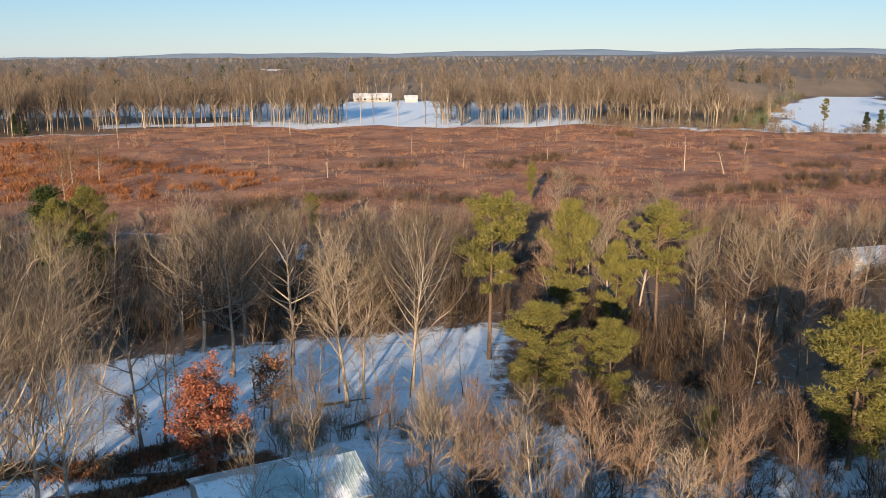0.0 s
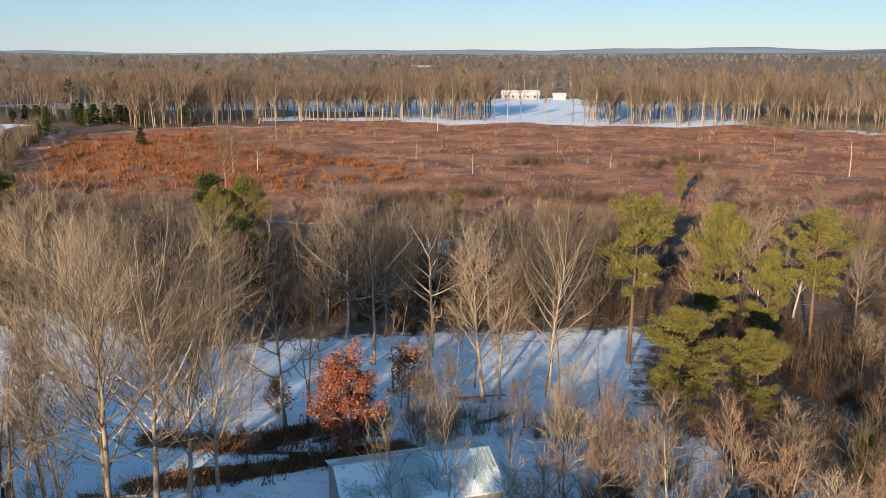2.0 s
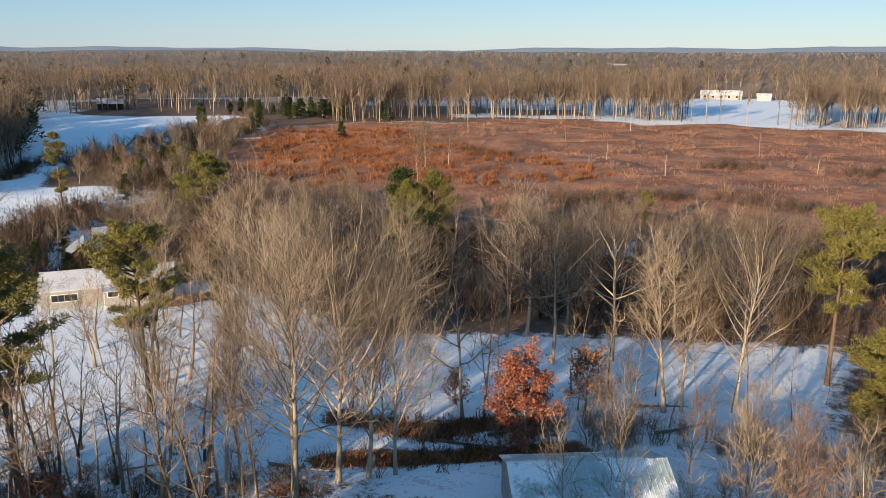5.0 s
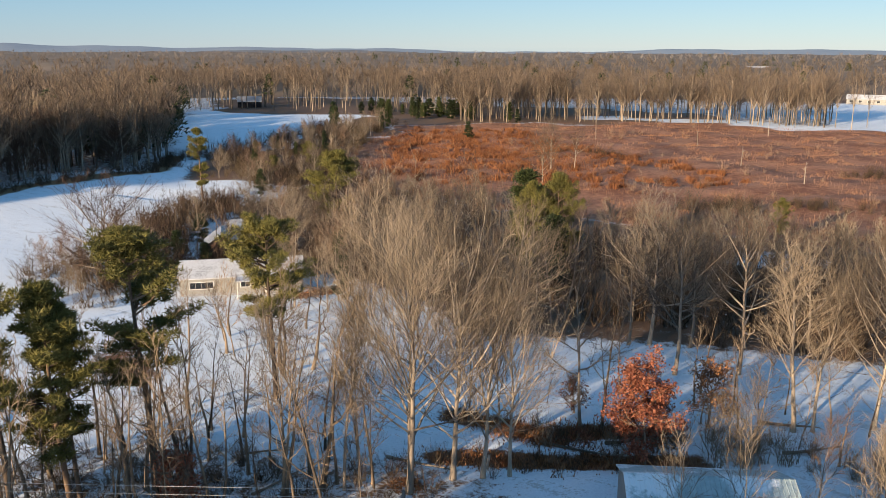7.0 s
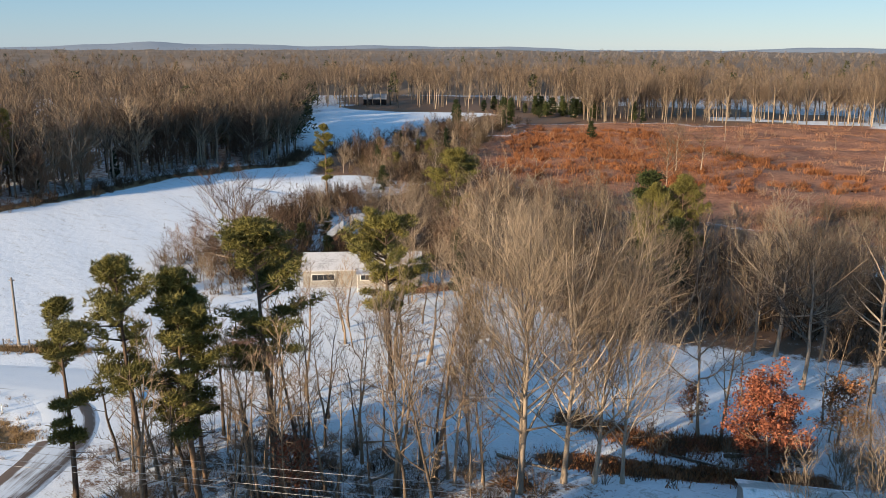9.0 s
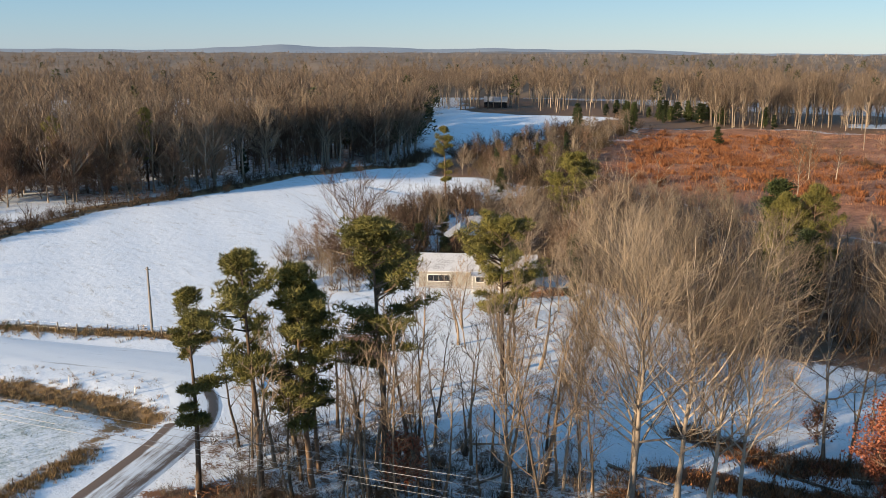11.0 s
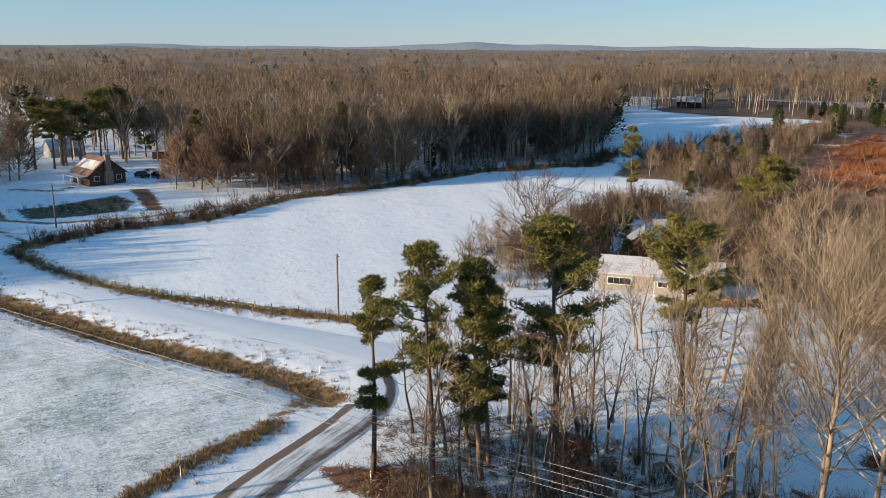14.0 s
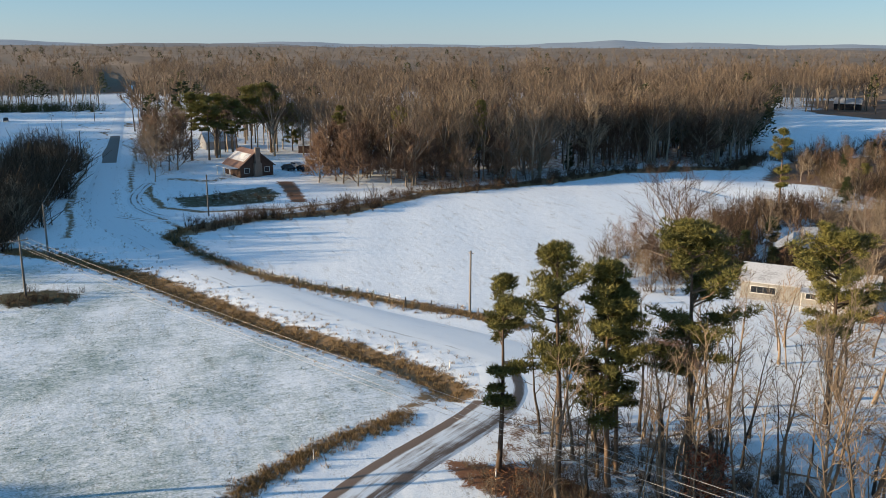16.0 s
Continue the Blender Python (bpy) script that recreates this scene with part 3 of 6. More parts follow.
def build_ground():
    xs = steps([(-4800, -1000, 300, 60), (-1000, -400, 30, 8), (-400, -190, 4.0, 2.6), (-190, 50, 1.25, 1.25), (50, 240, 1.6, 4.0), (240, 800, 10, 40), (800, 4800, 80, 400)])
    ys = steps([(-4800, -400, 400, 60), (-400, -40, 40, 4), (-40, 130, 1.25, 1.25), (130, 420, 2.2, 3.6), (420, 1000, 5, 30), (1000, 4800, 60, 300)])
    gx, gy = np.meshgrid(xs, ys)
    px, py = gx.ravel(), gy.ravel()
    z = ground_z(px, py)
    nx, ny = len(xs), len(ys)
    i = (np.arange(ny - 1)[:, None] * nx + np.arange(nx - 1)[None]).ravel()
    tris = np.concatenate([np.stack([i, i + 1, i + nx + 1], 1), np.stack([i, i + nx + 1, i + nx], 1)])
    me = tri_mesh("ground", np.stack([px, py, z], 1), tris, GROUND)
    me.shade_smooth()

    def soft(d, w=2.0):
        return np.clip(0.5 + d / (2 * w), 0, 1)

    far = np.hypot(px, py)
    # outlines waver, more so far off
    sway = 0.7 + 9.0 * np.clip((far - 260) / 60, 0, 1)
    qx, qy = px.copy(), py.copy()
    px = px + sway * (np.sin(qy / 11 + 0.7 * np.sin(qx / 7)) * 0.6 + np.sin(qy / 4.1 + qx / 5.3) * 0.3)
    py = py + sway * (np.sin(qx / 12 + 0.8 * np.sin(qy / 8)) * 0.6 + np.sin(qx / 4.7 - qy / 5.9) * 0.3)
    red = soft(inside(px, py, RED_FIELD), 6)
    straw = np.zeros_like(px)
    for line, w, a in ((DITCH, 2.7, 0.85), (FENCE, 2.0, 0.72), (BELT, 4.5, 0.85)):
        straw = np.maximum(straw, a * np.clip(1.25 - near_line(px, py, line) / w, 0, 1))
    straw = np.maximum(straw, 0.8 * soft(inside(px, py, [(98, 378), (127, 350), (163, 436), (250, 607), (180, 560), (100, 450)]), 10))
    straw = np.maximum(straw, 0.62 * np.clip(1.3 - near_line(px, py, [(-57, 6), (-61, 12), (-65.5, 22), (-71, 27)]) / 1.7, 0, 1))
    straw = np.maximum(straw, 0.55 * np.clip(1.0 - near_line(px, py, [(-118, 16), (-125, 12), (-150, 8)]) / 7, 0, 1))
    for line, w, a in (([(-150, -9), (-176, -9.5), (-241, -8), (-330, -6), (-445, -2)], 1.5, 0.62), ([(-152, 9), (-176, 3), (-196, 2.5), (-241, 4), (-330, 7), (-445, 9)], 1.5, 0.6), ([(-204, 7), (-190, 5.5), (-172, 7), (-165, 14), (-163, 30), (-168, 46)], 1.5, 0.7), ([(-208, 12), (-202, 20), (-206, 24)], 3.0, 0.6)):
        straw = np.maximum(straw, a * np.clip(1.25 - near_line(px, py, line) / w, 0, 1))
    litter = np.zeros_like(px)
    for poly, a in LITTER_WOODS:
        litter = np.maximum(litter, a * soft(inside(px, py, poly), 3))
    edge = py - 372 - 25 * np.sin(px / 90)
    litter = np.maximum(litter, 0.50 * np.clip(edge / 14, 0, 1))
    litter = np.maximum(litter, 0.9 * np.clip((far - 520) / 60, 0, 1))
    litter = np.maximum(litter, 0.70 * soft(inside(px, py, [(4, 76), (14, 62), (60, 60), (90, 90), (160, 190), (60, 150), (10, 140), (6, 100)]), 4))
    litter = np.maximum(litter, 0.62 * soft(inside(px, py, [(60, 376), (130, 345), (240, 330), (400, 420), (400, 700), (60, 700)]), 8))
    litter = np.maximum(litter, 0.85 * soft(inside(px, py, [(-186, 176), (-186, 213), (-209, 266), (-238, 326), (-320, 302), (-420, 420), (-100, 430), (-100, 374), (-140, 345), (-180, 312), (-193, 282), (-176, 240), (-128, 166), (-130, 150), (-165, 146)]), 3))
    for poly in ([(-48, 372), (-2, 372), (-8, 560), (-66, 561)], [(131, 343), (184, 350), (314, 616), (256, 607), (168, 433)], [(-345, -5), (-280, -3), (-250, -9), (-320, -60), (-420, -60), (-420, -10)], [(-150, 374), (-50, 374), (-57, 388), (-145, 392)]):
        litter = litter * (1 - soft(inside(px, py, poly), 4))
    turf = soft(inside(px, py, NEAR_FIELD), 2.0)
    soil = np.zeros_like(px)
    for line, w in ((STREAM, 1.5), (STREAM_TWO, 1.6)):
        soil = np.maximum(soil, 0.95 * np.clip(1.4 - near_line(px, py, line) / w, 0, 1))
    for poly, a in SOIL:
        soil = np.maximum(soil, a * soft(inside(px, py, poly), 1.2))
    dull = np.zeros_like(px)
    for poly, a in DULL:
        dull = np.maximum(dull, a * soft(inside(px, py, poly), 1.5))
    one = np.ones_like(px)
    patch = soft(inside(px, py, [(-28, 130), (-17, 130), (-16, 139), (-26, 141)]), 1.5)
    litter = litter * (1 - patch)
    for name, cols in (("cover", (red, straw, litter)), ("cover_more", (turf, soil, dull))):
        at = me.attributes.new(name, "FLOAT_COLOR", "POINT")
        at.data.foreach_set("color", np.stack([*cols, one], 1).astype(np.float32).ravel())
    return tagged(new("ground", me), "snowy winter land with red sedge clearing and leaf litter", "ground", kind="structure")


build_ground()


def resample(line, step):
    out = []
    for (ax, ay), (bx, by) in zip(line, line[1:]):
        n = max(int(math.hypot(bx - ax, by - ay) / step), 1)
        out += [(ax + (bx - ax) * k / n, ay + (by - ay) * k / n) for k in range(n)]
    return out + [line[-1]]


def smooth_line(line, rounds=2):
    for _ in range(rounds):
        out = [line[0]]
        for a, b in zip(line, line[1:]):
            out += [(a[0] * 0.75 + b[0] * 0.25, a[1] * 0.75 + b[1] * 0.25), (a[0] * 0.25 + b[0] * 0.75, a[1] * 0.25 + b[1] * 0.75)]
        line = out + [line[-1]]
    return line


def ribbon(name, left, right, mat, label, z=0.03, cols=6):
    """A road between two edges with as many points; its crown is a little higher."""
    v, f, uv = [], [], []
    run = 0.0
    for i, (a, b) in enumerate(zip(left, right)):
        w = math.hypot(b[0] - a[0], b[1] - a[1])
        if i:
            run += math.hypot((a[0] + b[0] - left[i - 1][0] - right[i - 1][0]) / 2, (a[1] + b[1] - left[i - 1][1] - right[i - 1][1]) / 2)
        for k in range(cols + 1):
            q = k / cols
            x, y = a[0] + (b[0] - a[0]) * q, a[1] + (b[1] - a[1]) * q
            v.append((x, y, z + 0.07 * (1 - (2 * q - 1) ** 2) - 0.09 * (2 * q - 1) ** 8))
            uv.append(((q - 0.5) * min(w, 6.5), run))
    for i in range(len(left) - 1):
        for k in range(cols):
            b = i * (cols + 1) + k
            f.append((b, b + 1, b + cols + 2, b + cols + 1))
    me = mesh(name, v, f, mat, True)
    lay = me.uv_layers.new(name="UVMap")
    for lp in me.loops:
        lay.data[lp.index].uv = uv[lp.vertex_index]
    return tagged(new(name, me), label, "road", kind="structure")


def around(line, half, sign):
    out = []
    for i, p in enumerate(line):
        a, b = line[max(i - 1, 0)], line[min(i + 1, len(line) - 1)]
        d = math.hypot(b[0] - a[0], b[1] - a[1])
        out.append((p[0] - sign * half * (b[1] - a[1]) / d, p[1] + sign * half * (b[0] - a[0]) / d))
    return out


ribbon("road", smooth_line(ROAD_LOWER[:11]), smooth_line(ROAD_UPPER[:11]), ROAD_SNOW, "snow-covered country road with faint wheel tracks")
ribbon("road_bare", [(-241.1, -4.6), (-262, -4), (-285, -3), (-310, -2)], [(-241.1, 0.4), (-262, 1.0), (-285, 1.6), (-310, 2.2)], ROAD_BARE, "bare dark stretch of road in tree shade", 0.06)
ribbon("road_far", smooth_line(ROAD_LOWER[10:]), smooth_line(ROAD_UPPER[10:]), ROAD_SNOW, "snowy road running off between dark verges")
lane = smooth_line(LANE_MID, 3)
k = next(i for i, p in enumerate(lane) if p[0] < -65.0) + 1
sides = around(lane, 2.3, 1), around(lane, 2.3, -1)
ribbon("lane", sides[0][:k], sides[1][:k], LANE_WET, "side lane with wet dark wheel tracks in snow", 0.045)
ribbon("lane_mouth", sides[0][k - 1 :], sides[1][k - 1 :], LANE_MUD, "snowy mouth of the lane with curved tyre marks", 0.045)
drive = smooth_line([(-166, -1), (-158, 6), (-158, 18), (-160, 31), (-164, 45), (-172, 62)], 3)
ribbon("drive", around(drive, 1.4, 1), around(drive, 1.4, -1), LANE_SNOW, "snowy gravel drive along the field", 0.04)
loop = smooth_line([(-203, 6), (-196, 4), (-182, 2), (-168, 4), (-162, 8)], 3)
ribbon("drive_loop", around(loop, 1.3, 1), around(loop, 1.3, -1), LANE_SNOW, "snowy curved drive to the cabin", 0.05)

# ---- distant land ----
rng = random.Random(5)


def ridge(name, r0, top, seed, bumps, mat, label):
    q = random.Random(seed)
    ph = [q.uniform(0, 6.28) for _ in range(5)]
    v, f = [], []
    n = 260
    for i in range(n + 1):
        yaw = radians(-45 + 165 * i / n)
        h = top * (0.55 + 0.25 * math.sin(yaw * 7 + ph[0]) + 0.14 * math.sin(yaw * 17 + ph[1]) + 0.08 * math.sin(yaw * 41 + ph[2]) + 0.03 * math.sin(yaw * 120 + ph[3]))
        for y0, w, a in bumps:
            h += a * math.exp(-(((math.degrees(yaw) - y0) / w) ** 2))
        for rr, z in ((r0 - 350, 0), (r0 - 120, h * 0.7), (r0, h), (r0 + 250, 0)):
            v.append((-math.sin(yaw) * rr, math.cos(yaw) * rr, z))
    for i in range(n):
        for k in range(3):
            b = i * 4 + k
            f.append((b, b + 1, b + 5, b + 4))
    tagged(new(name, mesh(name, v, f, mat, True)), label, "hills", kind="structure")


ridge("backdrop", 4300, 33, 3, [(57.6, 1.3, 12), (72, 3, 6), (80, 4, 8), (-22, 7, 30), (-10, 5, 10), (45, 2, 5)], HILLS, "low wooded hills on the horizon, painted hazy blue")
ridge("backdrop_near", 2900, 19, 9, [(-20, 8, 14), (85, 8, 6)], HILLS_NEAR, "far woods below the horizon, painted hazy grey")


def canopy():
    """The roof of the far woods as one rough sheet."""
    v, f = [], []
    rs = [560 * 1.055 ** i for i in range(31)]
    n = 260
    for r in rs:
        for i in range(n + 1):
            yaw = radians(-45 + 165 * i / n)
            x, y = -math.sin(yaw) * r, math.cos(yaw) * r
            z = 11.5 + 5.0 * noise.noise(Vector((x / 60, y / 60, 1.0))) + 4.0 * noise.noise(Vector((x / 22, y / 22, 4.0)))
            gap = min([1.0] + [min(max((-area(p, x, y) - 6) / 22, 0), 1) for p in OPENINGS])
            v.append((x, y, max(z, 1.0) * gap - 0.5 if r > 570 else -0.5))
    for j in range(len(rs) - 1):
        for i in range(n):
            b = j * (n + 1) + i
            f.append((b, b + 1, b + n + 2, b + n + 1))
    tagged(new("far_canopy", mesh("far_canopy", v, f, CANOPY, True)), "brown roof of leafless far woods", "woods", kind="stuff")


OPENINGS = [[(-345, -5), (-280, -3), (-250, -9), (-320, -80), (-430, -80), (-430, -3)], [(131, 343), (184, 350), (314, 616), (256, 607), (168, 433)], [(-667, 6), (-667, 22), (-440, 10), (-440, 0)], [(-62, 540), (-10, 540), (-10, 600), (-62, 600)]]
canopy()


def light_tree(seed, h=20.0, fine=70, limbs=9, low=0.40, blade=0.11, reach=1.0):
    """A leafless tree for the far woods: trunk and crown apart, one unit high."""
    q = random.Random(seed)
    tr, cr = Shape(), Shape()
    axis = bend(Vector((0, 0, 0)), Vector((0, 0, 1)), h * 0.80, 4, 0.1, 0.06, q)
    tr.tube(axis, [0.23, 0.19, 0.15, 0.10, 0.03], 3, False)
    wide, tall = 0.19 * h * reach, (1 - low) * h * 0.5
    mid = Vector((0, 0, h * (low + (1 - low) * 0.52)))
    lines = []
    for i in range(limbs):
        w, u = i * 2.4 + q.uniform(-0.4, 0.4), q.uniform(-0.25, 0.97)
        k = math.sqrt(max(1 - u * u, 0.02))
        e = mid + Vector((math.cos(w) * k * wide, math.sin(w) * k * wide, u * tall)) * q.uniform(0.8, 1.0)
        p, _ = along(axis, min(low + 0.5 * (e.z / h - low) * q.uniform(0.6, 1.2), 0.95) if e.z / h > low else low)
        tr.blade(p, e, 0.20, q)
        lines.append((p, e))
        for _ in range(4):
            o = p.lerp(e, q.uniform(0.3, 0.85))
            d = ((e - p).normalized() + Vector((q.uniform(-1, 1), q.uniform(-1, 1), q.uniform(-0.3, 1.0))) * 0.65).normalized()
            g = o + d * q.uniform(0.09, 0.17) * h
            cr.blade(o, g, blade * 0.9, q)
            lines += [(o, g), (o, g)]
    for _ in range(fine):
        p, e = q.choice(lines)
        o = p.lerp(e, 0.25 + 0.75 * q.random() ** 0.7)
        d = ((e - p).normalized() * 1.2 + Vector((q.uniform(-1, 1), q.uniform(-1, 1), q.uniform(-0.5, 1.1))) * 0.8).normalized()
        cr.blade(o, o + d * q.uniform(0.045, 0.11) * h, blade * 0.62, q)
    a, b = tr.arrays(), cr.arrays()
    top = b[0][:, 2].max()
    return (a[0] / top, a[1]), (b[0] / top, b[1])


def light_pine(seed, h=18.0, n=110):
    q = random.Random(seed)
    s = Shape()
    for _ in range(n):
        g = q.random()
        r = (0.17 * (1 - g) + 0.025) * h * math.sqrt(q.random())
        w = q.uniform(0, 6.28)
        p = Vector((math.cos(w) * r, math.sin(w) * r, h * (0.42 + 0.56 * g)))
        d = Vector((math.cos(w), math.sin(w), q.uniform(-0.3, 1.0)))
        s.blade(p, p + d * q.uniform(0.7, 1.5), 0.9, q)
    a = s.arrays()
    return a[0] / h, a[1]


CLEAR = [RED_FIELD, BIG_FIELD, FAR_FIELD, NEAR_FIELD, [(-40, 366), (-7, 366), (-12, 545), (-62, 545)], [(131, 343), (184, 350), (314, 616), (256, 607), (168, 433)], ROAD_LOWER + ROAD_UPPER[::-1],
         [(-345, -2), (-280, 0), (-250, -9), (-320, -60), (-420, -60), (-420, -2)], [(98, 380), (127, 352), (160, 433), (225, 560), (180, 550), (105, 440)], [(-238, 16), (-236, 46), (-205, 52), (-160, 46), (-158, 0), (-205, 0)]]


def scatter_far(seed, count, r0, r1, a0, a1, power, lo, hi, keep=None, clear=CLEAR, gap=3.0):
    """Spots over a sector of land, off the open fields."""
    q = np.random.RandomState(seed)
    n = count * 8
    r, a = r0 + (r1 - r0) * q.rand(n) ** power, np.radians(q.uniform(a0, a1, n))
    x, y = -np.sin(a) * r, np.cos(a) * r
    ok = np.ones(n, bool)
    for p in clear:
        ok &= inside(x, y, p) < -gap
    if keep is not None:
        ok &= keep(x, y)
    x, y = x[ok][:count], y[ok][:count]
    m = len(x)
    h = q.uniform(lo, hi, m)
    return np.stack([x, y, ground_z(x, y), q.uniform(0, 6.28, m), h * q.uniform(0.9, 1.45, m), h], 1)


def woods(seed, spots, fine, limbs, low, blade, tone=None, reach=1.0):
    """A stand of leafless trees of two shapes."""
    half = len(spots) // 2
    for j, some in enumerate((spots[:half], spots[half:])):
        tr, cr = light_tree(seed + j, fine=fine, limbs=limbs, low=low, blade=blade, reach=reach)
        stuff(tr, some, "far_woods_trunks", FAR_TRUNK, "pale trunks of leafless woods in snow", "woods")
        stuff(cr, some, "far_woods_crowns", tone or FAR_TWIG, "bare twiggy crowns of far woods", "woods")


def spread_in(seed, poly, count, lo, hi):
    q = random.Random(seed)
    xs, ys = [p[0] for p in poly], [p[1] for p in poly]
    out = []
    while len(out) < count:
        x, y = q.uniform(min(xs), max(xs)), q.uniform(min(ys), max(ys))
        if area(poly, x, y) > 1:
            h = q.uniform(lo, hi)
            out.append((x, y, gz(x, y), q.uniform(0, 6.28), h * q.uniform(0.9, 1.3), h))
    return out


# a front row behind the red clearing, then the woods behind it
woods(41, scatter_far(61, 380, 350, 425, -19, 30, 0.8, 17, 24.5, lambda x, y: (x < 130) & (inside(x, y, RED_FIELD) > -50)), 300, 13, 0.24, 0.13, reach=1.25)
woods(43, scatter_far(62, 420, 430, 680, -36, 36, 1.0, 17, 23, lambda x, y: y > 420), 110, 9, 0.32, 0.24)
woods(45, scatter_far(63, 150, 330, 480, -38, -12, 1.0, 12, 19, lambda x, y: (y > 345) | (x > 200)), 130, 11, 0.25, 0.12)
# woods behind the big field: a dense front and more behind
LEFT = lambda x, y: (x < -176) & ~((x > -190) & (y > 96) & (y < 172)) & (inside(x, y, [(-190, 172), (-262, 236), (-340, 306), (-150, 430), (-150, 172)]) < -1)
woods(47, scatter_far(64, 300, 188, 300, 40, 84, 0.8, 15, 22.5, LEFT), 380, 14, 0.20, 0.145, reach=1.35)
woods(55, scatter_far(68, 130, 180, 330, 42, 62, 1.0, 15, 22, lambda x, y: (x < -190) & (y > 0.98 * -x - 80) & (y < 0.98 * -x + 2)), 400, 14, 0.14, 0.19, reach=1.35)
woods(49, scatter_far(65, 520, 290, 620, 40, 89, 1.0, 17, 23, LEFT), 150, 10, 0.26, 0.28, reach=1.3)
woods(51, scatter_far(66, 380, 385, 640, 24, 52, 1.3, 17, 24, lambda x, y: (y > 0.28 * x + 398) | (x < -334)), 130, 10, 0.33, 0.2)
woods(53, scatter_far(67, 320, 428, 640, 86, 104, 1.0, 13, 20, lambda x, y: y < -6), 90, 10, 0.3, 0.2)
# unseen dense woods added beyond the road to shade it
woods(57, scatter_far(69, 150, 190, 460, 99.5, 112, 1.0, 19, 26), 220, 12, 0.2, 0.34, reach=1.3)
woods(59, scatter_far(72, 150, 385, 600, -30, -6, 1.0, 7, 14, lambda x, y: (x > 40) & (y > 375), clear=[RED_FIELD, [(131, 343), (184, 350), (314, 616), (256, 607), (168, 433)]]), 120, 9, 0.15, 0.14, reach=1.3)
woods(60, [(-44, 384, 0, 0, 20, 21), (-37.5, 380, 0, 1, 22, 22), (-33, 392, 0, 2, 18, 20), (-21, 378, 0, 3, 17, 19), (-9, 384, 0, 4, 20, 21)], 200, 11, 0.3, 0.13)
# evergreens added among the trunks south of the far field to keep it shaded
stuff(light_pine(12), spread_in(71, [(-196, 150), (-190, 172), (-258, 232), (-326, 300), (-352, 290), (-300, 190), (-230, 130)], 280, 9, 14.5), "far_pines", FAR_PINE, "dark evergreens added among bare trunks to shade the far field", "woods")
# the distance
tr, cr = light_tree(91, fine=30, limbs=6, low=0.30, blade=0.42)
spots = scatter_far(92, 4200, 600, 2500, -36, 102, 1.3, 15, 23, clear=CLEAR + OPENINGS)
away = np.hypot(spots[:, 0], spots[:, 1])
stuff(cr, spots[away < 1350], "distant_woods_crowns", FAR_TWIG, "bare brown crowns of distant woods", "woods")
stuff(cr, spots[away >= 1350], "distant_woods_crowns", HAZY_WOODS, "crowns of the farthest woods, painted hazy grey-brown", "woods")
stuff(light_pine(8), scatter_far(93, 260, 260, 1900, -36, 102, 1.1, 13, 20, lambda x, y: (y > 380) | (x < -200), clear=CLEAR + OPENINGS), "far_pines", FAR_PINE, "dark pines scattered through the far woods", "woods")
stuff(light_pine(9), scatter_far(94, 70, 380, 520, 80, 104, 1.0, 10, 16, clear=CLEAR + OPENINGS), "far_pines", FAR_PINE, "dark pines behind the far field", "woods")

# ---- trees ----

def tree_thing(name, made, mats, label, at, names=("trunk", "limbwork", "crown"), group=""):
    ob = thing(name, label, "tree", at, group)
    for nm, shape, mat in zip(names, made, mats):
        p = part(nm, shape.mesh(nm, mat, nm == "trunk"), ob)
        if nm != "trunk":
            tagged(p, kind="stuff")
    return ob


class Kind:
    """A kind of tree: built once at its first place, then copied."""

    def __init__(self, name, height, build, mats, label, names, group):
        mats = (mats[0], mats[0], mats[1]) if len(mats) == 2 else mats
        self.name, self.height, self.build, self.mats, self.label, self.names, self.group, self.first = name, height, build, mats, label, names, group, None

    def put(self, x, y, h, turn=None, wide=1.0, label=""):
        s = h / self.height
        turn = (x * 12.9898 + y * 78.233) % 6.283 if turn is None else turn
        m = Matrix.Translation((x, y, gz(x, y) - 0.02)) @ Matrix.Rotation(turn, 4, "Z") @ Matrix.Diagonal((s * wide, s * wide, s, 1))
        if self.first is None:
            self.first = tree_thing(self.name, self.build(), self.mats, self.label, m, self.names, self.group)
            return self.first
        ob = copy_thing(self.first, Matrix())
        ob.matrix_basis = m
        if label:
            tagged(ob, label)
        return ob


TC, PC = ("trunk", "limbwork", "crown"), ("trunk", "limbwork", "foliage")
SYCAMORE = Kind("sycamore", 24, lambda: grow(11, 24, 0.30, 0.30, 0.44, 24, 9, 7, 2, (30, 74), 0.66, 0.05, 1.0, 0.40)[:3], (PALE_BARK, TWIG), "tall pale-barked leafless sycamore with a wide sunlit crown", TC, "sycamores")
SYCAMORE_TWO = Kind("sycamore", 24, lambda: grow(17, 24, 0.26, 0.26, 0.43, 24, 9, 7, 2, (34, 76), 0.64, 0.09, 1.0, 0.42)[:3], (PALE_BARK, TWIG), "pale leafless sycamore with steep long limbs", TC, "sycamores")
OAK = Kind("bare_oak", 18, lambda: grow(23, 18, 0.22, 0.38, 0.37, 13, 8, 6, 2, (12, 64), 0.72, 0.06, 1.1, 0.55)[:3], (BARK, TWIG_GREY), "leafless grey-brown oak in the snowy woods", TC, "bare woodland trees")
OAK_TWO = Kind("bare_oak", 18, lambda: grow(29, 18, 0.20, 0.34, 0.37, 14, 8, 6, 2, (18, 68), 0.70, 0.08, 1.1, 0.58)[:3], (BARK, TWIG_GREY), "leafless brown oak with ascending branches", TC, "bare woodland trees")
